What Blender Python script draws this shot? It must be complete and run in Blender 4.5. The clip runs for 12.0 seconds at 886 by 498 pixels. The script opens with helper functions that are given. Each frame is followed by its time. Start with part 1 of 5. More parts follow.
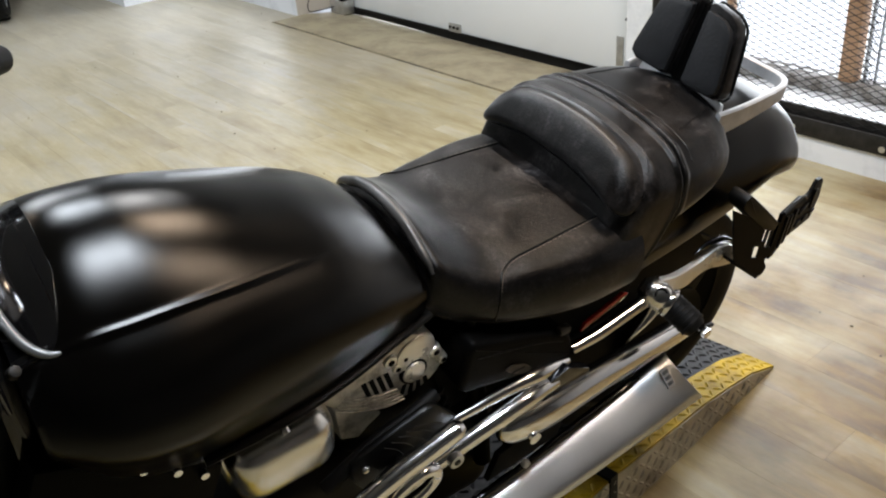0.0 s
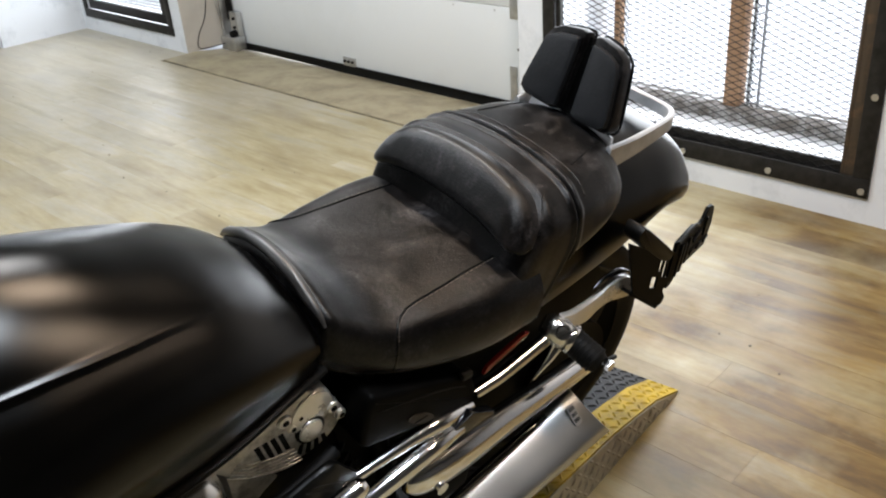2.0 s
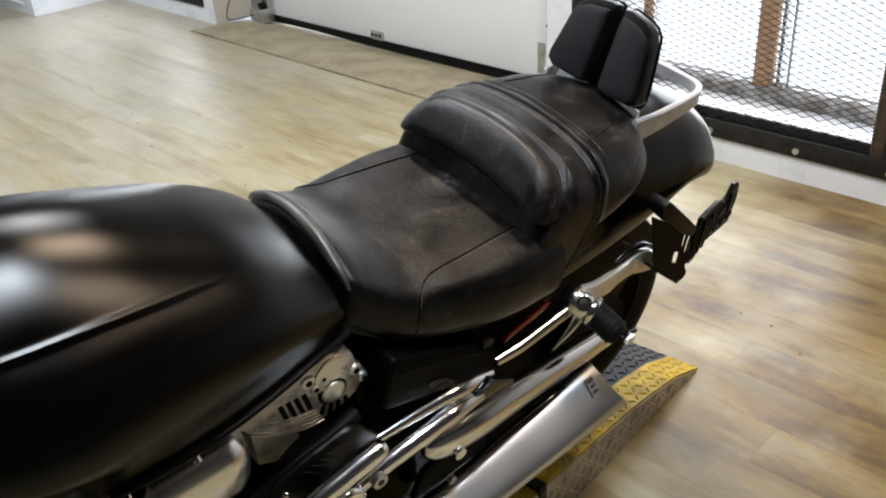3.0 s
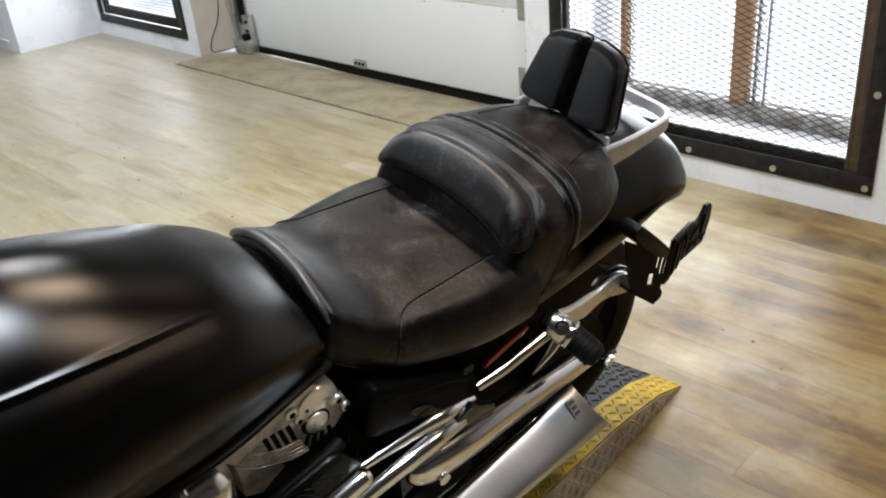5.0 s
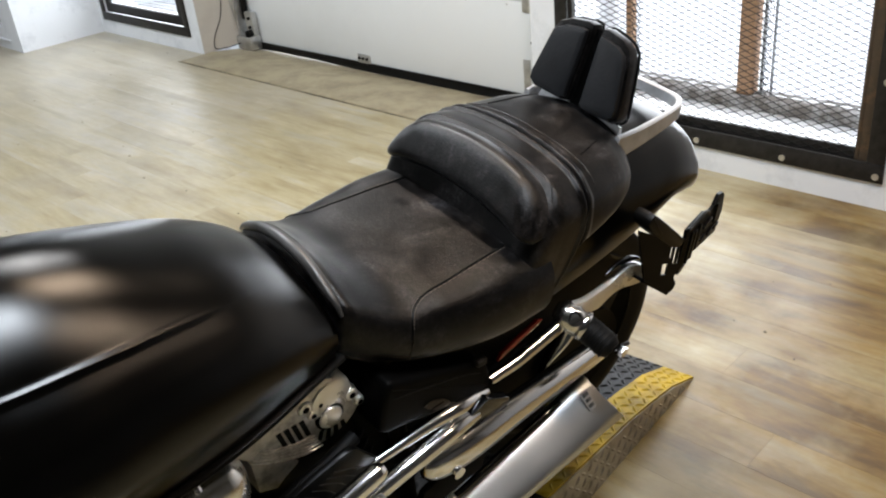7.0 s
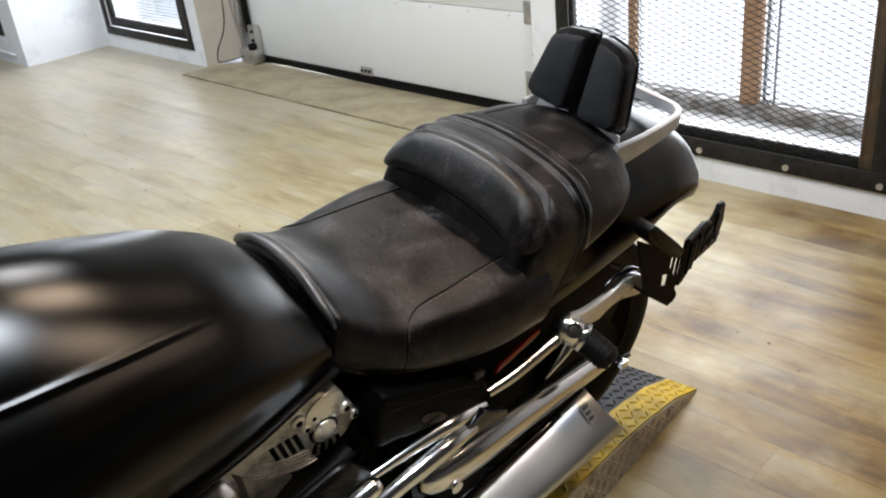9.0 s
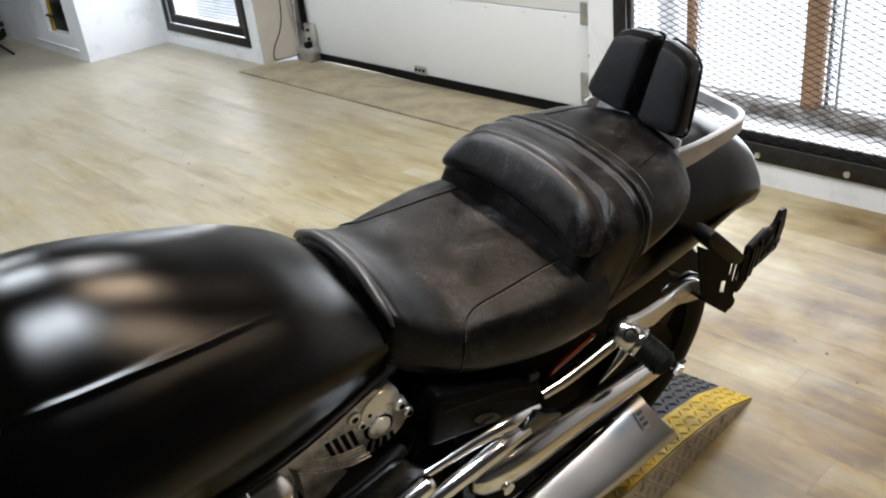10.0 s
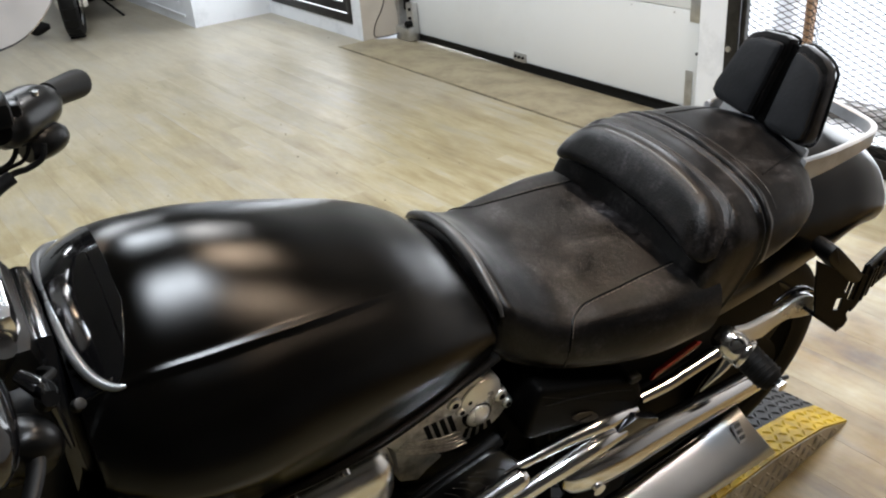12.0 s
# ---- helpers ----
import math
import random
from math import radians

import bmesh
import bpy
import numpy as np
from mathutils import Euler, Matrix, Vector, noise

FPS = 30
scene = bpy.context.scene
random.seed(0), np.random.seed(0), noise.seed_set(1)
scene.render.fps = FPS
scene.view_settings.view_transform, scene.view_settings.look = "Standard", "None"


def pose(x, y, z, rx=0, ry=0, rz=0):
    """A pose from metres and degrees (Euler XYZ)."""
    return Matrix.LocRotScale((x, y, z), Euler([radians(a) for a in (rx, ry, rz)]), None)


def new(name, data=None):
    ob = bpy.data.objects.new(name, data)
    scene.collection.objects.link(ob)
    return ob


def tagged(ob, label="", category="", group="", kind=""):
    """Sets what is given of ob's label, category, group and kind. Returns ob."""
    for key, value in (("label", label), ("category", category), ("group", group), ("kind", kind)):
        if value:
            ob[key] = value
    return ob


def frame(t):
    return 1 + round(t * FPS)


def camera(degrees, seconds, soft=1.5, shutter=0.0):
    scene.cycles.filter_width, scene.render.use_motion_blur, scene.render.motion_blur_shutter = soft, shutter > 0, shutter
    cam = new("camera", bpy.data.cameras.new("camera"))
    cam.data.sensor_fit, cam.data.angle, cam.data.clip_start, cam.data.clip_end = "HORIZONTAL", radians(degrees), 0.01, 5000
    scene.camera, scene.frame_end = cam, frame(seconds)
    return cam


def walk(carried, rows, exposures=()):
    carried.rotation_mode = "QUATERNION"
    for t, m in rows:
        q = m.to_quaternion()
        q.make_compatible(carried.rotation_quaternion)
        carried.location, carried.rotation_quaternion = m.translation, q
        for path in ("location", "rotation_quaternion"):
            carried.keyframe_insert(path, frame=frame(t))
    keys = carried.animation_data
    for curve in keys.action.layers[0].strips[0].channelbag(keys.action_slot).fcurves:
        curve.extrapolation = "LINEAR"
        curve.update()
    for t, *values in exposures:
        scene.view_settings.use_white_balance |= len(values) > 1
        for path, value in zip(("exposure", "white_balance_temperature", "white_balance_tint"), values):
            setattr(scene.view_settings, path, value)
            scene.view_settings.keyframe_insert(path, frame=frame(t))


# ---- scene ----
# ================= camera and its path =================
cam = camera(53.0, 12.0, soft=2.1)
ROWS = [
    (0.0, -0.0366, -0.0081, 1.4987, -40.16, -29.19, 4.31),
    (0.5, -0.0136, 0.0158, 1.4873, -42.69, -30.15, 4.11),
    (1.0, 0.0002, 0.0234, 1.4915, -43.82, -29.79, 4.23),
    (1.5, 0.0214, 0.0211, 1.4974, -46.77, -28.14, 3.57),
    (2.0, 0.0198, 0.0179, 1.4972, -46.66, -27.80, 3.94),
    (2.5, 0.0065, 0.0177, 1.4975, -45.11, -27.72, 3.15),
    (3.0, 0.0027, 0.0044, 1.4898, -44.74, -29.07, 3.46),
    (5.0, 0.0030, -0.0329, 1.5178, -45.98, -27.77, 4.70),
    (5.5, 0.0013, -0.0264, 1.5129, -45.94, -27.66, 4.22),
    (6.0, 0.0008, -0.0186, 1.5185, -45.69, -27.31, 5.10),
    (6.5, 0.0061, -0.0119, 1.5101, -46.43, -27.75, 5.54),
    (7.0, 0.0004, -0.0147, 1.5061, -46.07, -28.05, 5.42),
    (7.5, -0.0023, -0.0164, 1.5036, -45.04, -27.45, 4.60),
    (9.5, 0.0260, -0.0142, 1.4928, -45.64, -27.15, 6.50),
    (10.0, 0.0082, -0.0042, 1.4971, -42.51, -26.90, 5.96),
    (10.5, 0.0122, -0.0163, 1.4931, -43.73, -27.35, 5.44),
    (11.0, -0.0125, -0.0012, 1.4934, -41.34, -27.71, 3.64),
    (11.5, -0.0123, 0.0222, 1.4940, -39.53, -28.14, 4.43),
    (12.0, -0.0307, 0.0427, 1.5022, -36.09, -27.30, 3.87),
]
walk(cam, [(t, pose(x, y, z, 90 + pitch, roll, yaw)) for t, x, y, z, yaw, pitch, roll in ROWS])

# ================= world and light =================
world = bpy.data.worlds.new("sky")
scene.world = world
world.use_nodes = True
wn = world.node_tree
sky = wn.nodes.new("ShaderNodeTexSky")
sky.sky_type = 'NISHITA'
sky.sun_disc = False
sky.sun_elevation, sky.sun_rotation = radians(40), radians(90)
wn.links.new(sky.outputs[0], wn.nodes["Background"].inputs[0])
wn.nodes["Background"].inputs[1].default_value = 0.15


def lamp_area(name, m, sx, sy, power, colour):
    data = bpy.data.lights.new(name, 'AREA')
    data.shape, data.size, data.size_y, data.energy, data.color = 'RECTANGLE', sx, sy, power, colour
    ob = new(name, data)
    ob.matrix_world = m
    return ob


# daylight that enters by the two windows
lamp_area("window_daylight", pose(3.30, 1.66, 1.25, 0, 90, 0), 2.2, 1.3, 24, (0.90, 0.95, 1.0))
lamp_area("window_daylight", pose(3.30, 6.1, 1.25, 0, 90, 0), 2.2, 1.1, 36, (0.90, 0.95, 1.0))


# ceiling lamps of the showroom: long cool tubes, small warm spots
def ceiling_lamp(x, y, power, colour, sx, sy):
    data = bpy.data.lights.new("ceiling_lamp", 'AREA')
    data.shape, data.size, data.size_y, data.energy, data.color = 'ELLIPSE', sx, sy, power, colour
    new("ceiling_lamp", data).matrix_world = pose(x, y, 3.03, 0, 0, 0)


COOL, WARM, NEUTRAL = (0.88, 0.955, 1.04), (1.0, 0.76, 0.55), (0.97, 0.955, 0.95)
ceiling_lamp(0.70, 0.32, 50, COOL, 0.38, 0.72)
ceiling_lamp(0.78, 2.42, 36, COOL, 0.36, 0.80)
ceiling_lamp(1.66, 2.46, 31, NEUTRAL, 0.40, 0.62)
ceiling_lamp(1.66, 1.16, 25, WARM, 0.28, 0.40)
ceiling_lamp(1.66, -0.28, 20, WARM, 0.26, 0.30)
# four more unseen lamps, added to brighten the rest of the room
for x, y in ((1.3, 5.6), (-1.8, 3.6), (-1.2, 7.6), (0.6, 4.6)):
    ceiling_lamp(x, y, 35, (0.93, 0.98, 1.04), 0.7, 1.1)

# ================= materials =================
def nodes_of(name):
    m = bpy.data.materials.new(name)
    m.use_nodes = True
    nt = m.node_tree
    return m, nt, nt.nodes["Principled BSDF"]


def link(nt, a, b):
    nt.links.new(a, b)


def node(nt, kind, **sets):
    n = nt.nodes.new(kind)
    for k, v in sets.items():
        n.inputs[k].default_value = v
    return n


def ramp_node(nt, fac, stops):
    r = nt.nodes.new("ShaderNodeValToRGB")
    el = r.color_ramp.elements
    while len(el) < len(stops):
        el.new(0.5)
    for e, (p, c) in zip(el, stops):
        e.position, e.color = p, (*c, 1)
    link(nt, fac, r.inputs[0])
    return r


def plain(name, colour, rough, metal=0.0, vary=0.12, scale=6.0, bump=0.0, bump_scale=200.0, coat=0.0, spec=0.5, wear=0.0):
    """A surface with blotchy tone, fine grain and uneven gloss."""
    m, nt, b = nodes_of(name)
    tc = nt.nodes.new("ShaderNodeTexCoord")
    big = node(nt, "ShaderNodeTexNoise", Scale=scale, Detail=6.0, Roughness=0.6)
    link(nt, tc.outputs["Object"], big.inputs["Vector"])
    lo = tuple(max(0.0, c * (1 - vary)) for c in colour)
    hi = tuple(min(1.0, c * (1 + vary)) for c in colour)
    r = ramp_node(nt, big.outputs["Fac"], [(0.3, lo), (0.7, hi)])
    link(nt, r.outputs[0], b.inputs["Base Color"])
    fine = node(nt, "ShaderNodeTexNoise", Scale=bump_scale, Detail=3.0)
    link(nt, tc.outputs["Object"], fine.inputs["Vector"])
    rr = node(nt, "ShaderNodeMapRange")
    rr.inputs["To Min"].default_value, rr.inputs["To Max"].default_value = max(0.02, rough - 0.06 - wear), min(1, rough + 0.06 + wear)
    link(nt, big.outputs["Fac"], rr.inputs["Value"])
    link(nt, rr.outputs[0], b.inputs["Roughness"])
    b.inputs["Metallic"].default_value = metal
    b.inputs["Coat Weight"].default_value = coat
    b.inputs["Specular IOR Level"].default_value = spec
    if bump:
        bp = node(nt, "ShaderNodeBump", Strength=bump, Distance=0.002)
        link(nt, fine.outputs["Fac"], bp.inputs["Height"])
        link(nt, bp.outputs[0], b.inputs["Normal"])
    return m


def plank_material():
    m, nt, b = nodes_of("worn_oak_vinyl")
    info = nt.nodes.new("ShaderNodeObjectInfo")
    geo = nt.nodes.new("ShaderNodeNewGeometry")
    tc = nt.nodes.new("ShaderNodeTexCoord")
    add = node(nt, "ShaderNodeMath")
    link(nt, info.outputs["Random"], add.inputs[0])
    link(nt, geo.outputs["Random Per Island"], add.inputs[1])
    shift = nt.nodes.new("ShaderNodeVectorMath")
    shift.operation = 'MULTIPLY_ADD'
    link(nt, add.outputs[0], shift.inputs[0])
    shift.inputs[1].default_value = (7.0, 13.0, 3.0)
    link(nt, geo.outputs["Position"], shift.inputs[2])
    mp = node(nt, "ShaderNodeMapping")
    mp.inputs["Scale"].default_value = (42.0, 4.0, 42.0)
    link(nt, shift.outputs[0], mp.inputs["Vector"])
    grain = node(nt, "ShaderNodeTexNoise", Scale=1.0, Detail=10.0, Roughness=0.72, Distortion=0.2)
    link(nt, mp.outputs[0], grain.inputs["Vector"])
    mp2 = node(nt, "ShaderNodeMapping")
    mp2.inputs["Scale"].default_value = (8.0, 1.2, 8.0)
    link(nt, shift.outputs[0], mp2.inputs["Vector"])
    blot = node(nt, "ShaderNodeTexNoise", Scale=1.0, Detail=5.0, Roughness=0.6, Distortion=0.2)
    link(nt, mp2.outputs[0], blot.inputs["Vector"])
    g = ramp_node(nt, grain.outputs["Fac"], [(0.33, (0.255, 0.212, 0.135)), (0.45, (0.335, 0.292, 0.203)), (0.56, (0.40, 0.361, 0.266)), (0.68, (0.47, 0.442, 0.362))])
    bl = ramp_node(nt, blot.outputs["Fac"], [(0.32, (0.235, 0.192, 0.110)), (0.43, (0.345, 0.296, 0.182)), (0.52, (0.435, 0.388, 0.258)), (0.58, (0.425, 0.395, 0.305)), (0.68, (0.385, 0.372, 0.340))])
    mix = nt.nodes.new("ShaderNodeMix")
    mix.data_type = 'RGBA'
    mix.inputs["Factor"].default_value = 0.68
    link(nt, g.outputs[0], mix.inputs["A"])
    link(nt, bl.outputs[0], mix.inputs["B"])
    # grey scuffed traffic stains over many boards
    dirt = node(nt, "ShaderNodeTexNoise", Scale=1.1, Detail=7.0, Roughness=0.65)
    link(nt, geo.outputs["Position"], dirt.inputs["Vector"])
    df = node(nt, "ShaderNodeMapRange")
    df.inputs["From Min"].default_value, df.inputs["From Max"].default_value = 0.48, 0.72
    df.inputs["To Max"].default_value = 0.55
    link(nt, dirt.outputs["Fac"], df.inputs["Value"])
    mix2 = nt.nodes.new("ShaderNodeMix")
    mix2.data_type = 'RGBA'
    link(nt, df.outputs[0], mix2.inputs["Factor"])
    link(nt, mix.outputs["Result"], mix2.inputs["A"])
    mix2.inputs["B"].default_value = (0.37, 0.355, 0.325, 1)
    # boards at higher x and lower y are multiplied darker and browner, unevenly
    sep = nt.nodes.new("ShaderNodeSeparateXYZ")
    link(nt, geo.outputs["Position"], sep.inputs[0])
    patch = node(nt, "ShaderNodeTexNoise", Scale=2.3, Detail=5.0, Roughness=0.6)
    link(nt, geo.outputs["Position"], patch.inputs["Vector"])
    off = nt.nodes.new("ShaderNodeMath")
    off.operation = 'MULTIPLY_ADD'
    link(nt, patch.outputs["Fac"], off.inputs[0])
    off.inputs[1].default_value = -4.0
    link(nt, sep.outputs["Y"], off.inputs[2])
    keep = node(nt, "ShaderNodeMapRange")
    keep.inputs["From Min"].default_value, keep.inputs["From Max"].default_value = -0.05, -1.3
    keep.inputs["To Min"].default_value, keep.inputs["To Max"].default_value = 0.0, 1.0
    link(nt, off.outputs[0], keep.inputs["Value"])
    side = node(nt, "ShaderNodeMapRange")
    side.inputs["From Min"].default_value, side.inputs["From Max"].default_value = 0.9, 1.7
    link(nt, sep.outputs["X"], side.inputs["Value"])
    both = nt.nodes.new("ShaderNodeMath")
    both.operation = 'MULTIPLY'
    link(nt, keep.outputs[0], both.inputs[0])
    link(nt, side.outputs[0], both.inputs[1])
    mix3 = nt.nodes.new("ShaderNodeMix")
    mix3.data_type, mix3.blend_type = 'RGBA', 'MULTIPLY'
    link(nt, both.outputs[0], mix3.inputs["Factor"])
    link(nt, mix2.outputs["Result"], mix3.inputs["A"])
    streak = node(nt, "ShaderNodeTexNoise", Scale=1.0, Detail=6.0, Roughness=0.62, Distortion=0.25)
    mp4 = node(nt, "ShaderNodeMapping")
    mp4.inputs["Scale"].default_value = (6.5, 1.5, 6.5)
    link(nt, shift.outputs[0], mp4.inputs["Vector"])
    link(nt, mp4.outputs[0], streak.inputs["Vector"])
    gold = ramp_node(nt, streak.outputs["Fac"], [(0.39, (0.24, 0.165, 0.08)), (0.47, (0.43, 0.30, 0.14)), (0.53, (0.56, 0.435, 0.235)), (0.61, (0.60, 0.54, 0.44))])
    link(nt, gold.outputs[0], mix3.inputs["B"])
    # uneven blotches that ignore the boards
    speck = node(nt, "ShaderNodeTexNoise", Scale=1.0, Detail=7.0, Roughness=0.68, Distortion=0.1)
    mp3 = node(nt, "ShaderNodeMapping")
    mp3.inputs["Scale"].default_value = (7.5, 2.6, 7.5)
    link(nt, geo.outputs["Position"], mp3.inputs["Vector"])
    link(nt, mp3.outputs[0], speck.inputs["Vector"])
    tone = ramp_node(nt, speck.outputs["Fac"], [(0.34, (0.76, 0.715, 0.60)), (0.45, (0.86, 0.835, 0.75)), (0.54, (0.92, 0.90, 0.84)), (0.64, (1.02, 1.02, 1.0))])
    mix4 = nt.nodes.new("ShaderNodeMix")
    mix4.data_type, mix4.blend_type = 'RGBA', 'MULTIPLY'
    mix4.inputs["Factor"].default_value = 1.0
    link(nt, mix3.outputs["Result"], mix4.inputs["A"])
    link(nt, tone.outputs[0], mix4.inputs["B"])
    # boards blend to pale grey with rising y, unevenly
    far_pos = nt.nodes.new("ShaderNodeMath")
    far_pos.operation = 'MULTIPLY_ADD'
    link(nt, dirt.outputs["Fac"], far_pos.inputs[0])
    far_pos.inputs[1].default_value = 5.0
    link(nt, sep.outputs["Y"], far_pos.inputs[2])
    far_grey = node(nt, "ShaderNodeMapRange")
    far_grey.inputs["From Min"].default_value, far_grey.inputs["From Max"].default_value = 5.6, 8.6
    far_grey.inputs["To Min"].default_value, far_grey.inputs["To Max"].default_value = 0.0, 0.48
    link(nt, far_pos.outputs[0], far_grey.inputs["Value"])
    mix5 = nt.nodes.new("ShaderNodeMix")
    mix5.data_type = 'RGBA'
    link(nt, far_grey.outputs[0], mix5.inputs["Factor"])
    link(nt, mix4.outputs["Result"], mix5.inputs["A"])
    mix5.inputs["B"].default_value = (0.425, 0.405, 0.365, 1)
    hsv = nt.nodes.new("ShaderNodeHueSaturation")
    hsv.inputs["Saturation"].default_value = 1.1
    val = node(nt, "ShaderNodeMapRange")
    val.inputs["To Min"].default_value, val.inputs["To Max"].default_value = 0.95, 1.04
    frac = nt.nodes.new("ShaderNodeMath")
    frac.operation = 'FRACT'
    link(nt, add.outputs[0], frac.inputs[0])
    link(nt, frac.outputs[0], val.inputs["Value"])
    link(nt, val.outputs[0], hsv.inputs["Value"])
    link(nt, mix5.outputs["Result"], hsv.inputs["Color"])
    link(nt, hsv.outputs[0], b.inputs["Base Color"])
    rr = node(nt, "ShaderNodeMapRange")
    rr.inputs["To Min"].default_value, rr.inputs["To Max"].default_value = 0.26, 0.52
    link(nt, dirt.outputs["Fac"], rr.inputs["Value"])
    link(nt, rr.outputs[0], b.inputs["Roughness"])
    bp = node(nt, "ShaderNodeBump", Strength=0.15, Distance=0.002)
    link(nt, grain.outputs["Fac"], bp.inputs["Height"])
    link(nt, bp.outputs[0], b.inputs["Normal"])
    return m


def clear_film(nt, b, ior):
    """Puts a thin clear film with short, soft highlights over a matt base; gives its gloss node."""
    gloss = nt.nodes.new("ShaderNodeBsdfAnisotropic")
    gloss.distribution = 'BECKMANN'
    b.inputs["Specular IOR Level"].default_value = 0.0
    film = nt.nodes.new("ShaderNodeFresnel")
    film.inputs["IOR"].default_value = ior
    both = nt.nodes.new("ShaderNodeMixShader")
    link(nt, film.outputs[0], both.inputs[0])
    link(nt, b.outputs[0], both.inputs[1])
    link(nt, gloss.outputs[0], both.inputs[2])
    link(nt, both.outputs[0], nt.nodes["Material Output"].inputs["Surface"])
    return gloss


def satin_paint(name, colour, rough, ior):
    """Smooth satin lacquer over dark paint, a little hazier in places."""
    m, nt, b = nodes_of(name)
    gloss = clear_film(nt, b, ior)
    tc = nt.nodes.new("ShaderNodeTexCoord")
    fine = node(nt, "ShaderNodeTexNoise", Scale=9.0, Detail=5.0, Roughness=0.6)
    link(nt, tc.outputs["Object"], fine.inputs["Vector"])
    haze = node(nt, "ShaderNodeMapRange")
    haze.inputs["To Min"].default_value, haze.inputs["To Max"].default_value = rough * 0.9, rough * 1.1
    link(nt, fine.outputs["Fac"], haze.inputs["Value"])
    link(nt, haze.outputs[0], gloss.inputs["Roughness"])
    b.inputs["Base Color"].default_value = (*colour, 1)
    b.inputs["Roughness"].default_value = 0.6
    return m


def stained(name, colour, stain, amount, rough, scale=1.5, metal=0.0, bump=0.1, lo=0.5, hi=0.75, spec=0.5):
    """Paint or metal with uneven dirt of its own shape."""
    m, nt, b = nodes_of(name)
    tc = nt.nodes.new("ShaderNodeTexCoord")
    n1 = node(nt, "ShaderNodeTexNoise", Scale=scale, Detail=9.0, Roughness=0.68)
    link(nt, tc.outputs["Object"], n1.inputs["Vector"])
    f = node(nt, "ShaderNodeMapRange")
    f.inputs["From Min"].default_value, f.inputs["From Max"].default_value, f.inputs["To Max"].default_value = lo, hi, amount
    link(nt, n1.outputs["Fac"], f.inputs["Value"])
    mix = nt.nodes.new("ShaderNodeMix")
    mix.data_type = 'RGBA'
    link(nt, f.outputs[0], mix.inputs["Factor"])
    mix.inputs["A"].default_value, mix.inputs["B"].default_value = (*colour, 1), (*stain, 1)
    link(nt, mix.outputs["Result"], b.inputs["Base Color"])
    b.inputs["Roughness"].default_value, b.inputs["Metallic"].default_value = rough, metal
    b.inputs["Specular IOR Level"].default_value = spec
    n2 = node(nt, "ShaderNodeTexNoise", Scale=90.0, Detail=4.0)
    link(nt, tc.outputs["Object"], n2.inputs["Vector"])
    bp = node(nt, "ShaderNodeBump", Strength=bump, Distance=0.002)
    link(nt, n2.outputs["Fac"], bp.inputs["Height"])
    link(nt, bp.outputs[0], b.inputs["Normal"])
    return m


def glowing(name, colour, strength):
    m, nt, b = nodes_of(name)
    b.inputs["Base Color"].default_value = (*colour, 1)
    b.inputs["Emission Color"].default_value = (*colour, 1)
    b.inputs["Emission Strength"].default_value = strength
    return m


def glass_material():
    m, nt, b = nodes_of("window_glass")
    b.inputs["Transmission Weight"].default_value = 1.0
    b.inputs["Roughness"].default_value = 0.0
    b.inputs["IOR"].default_value = 1.1
    return m


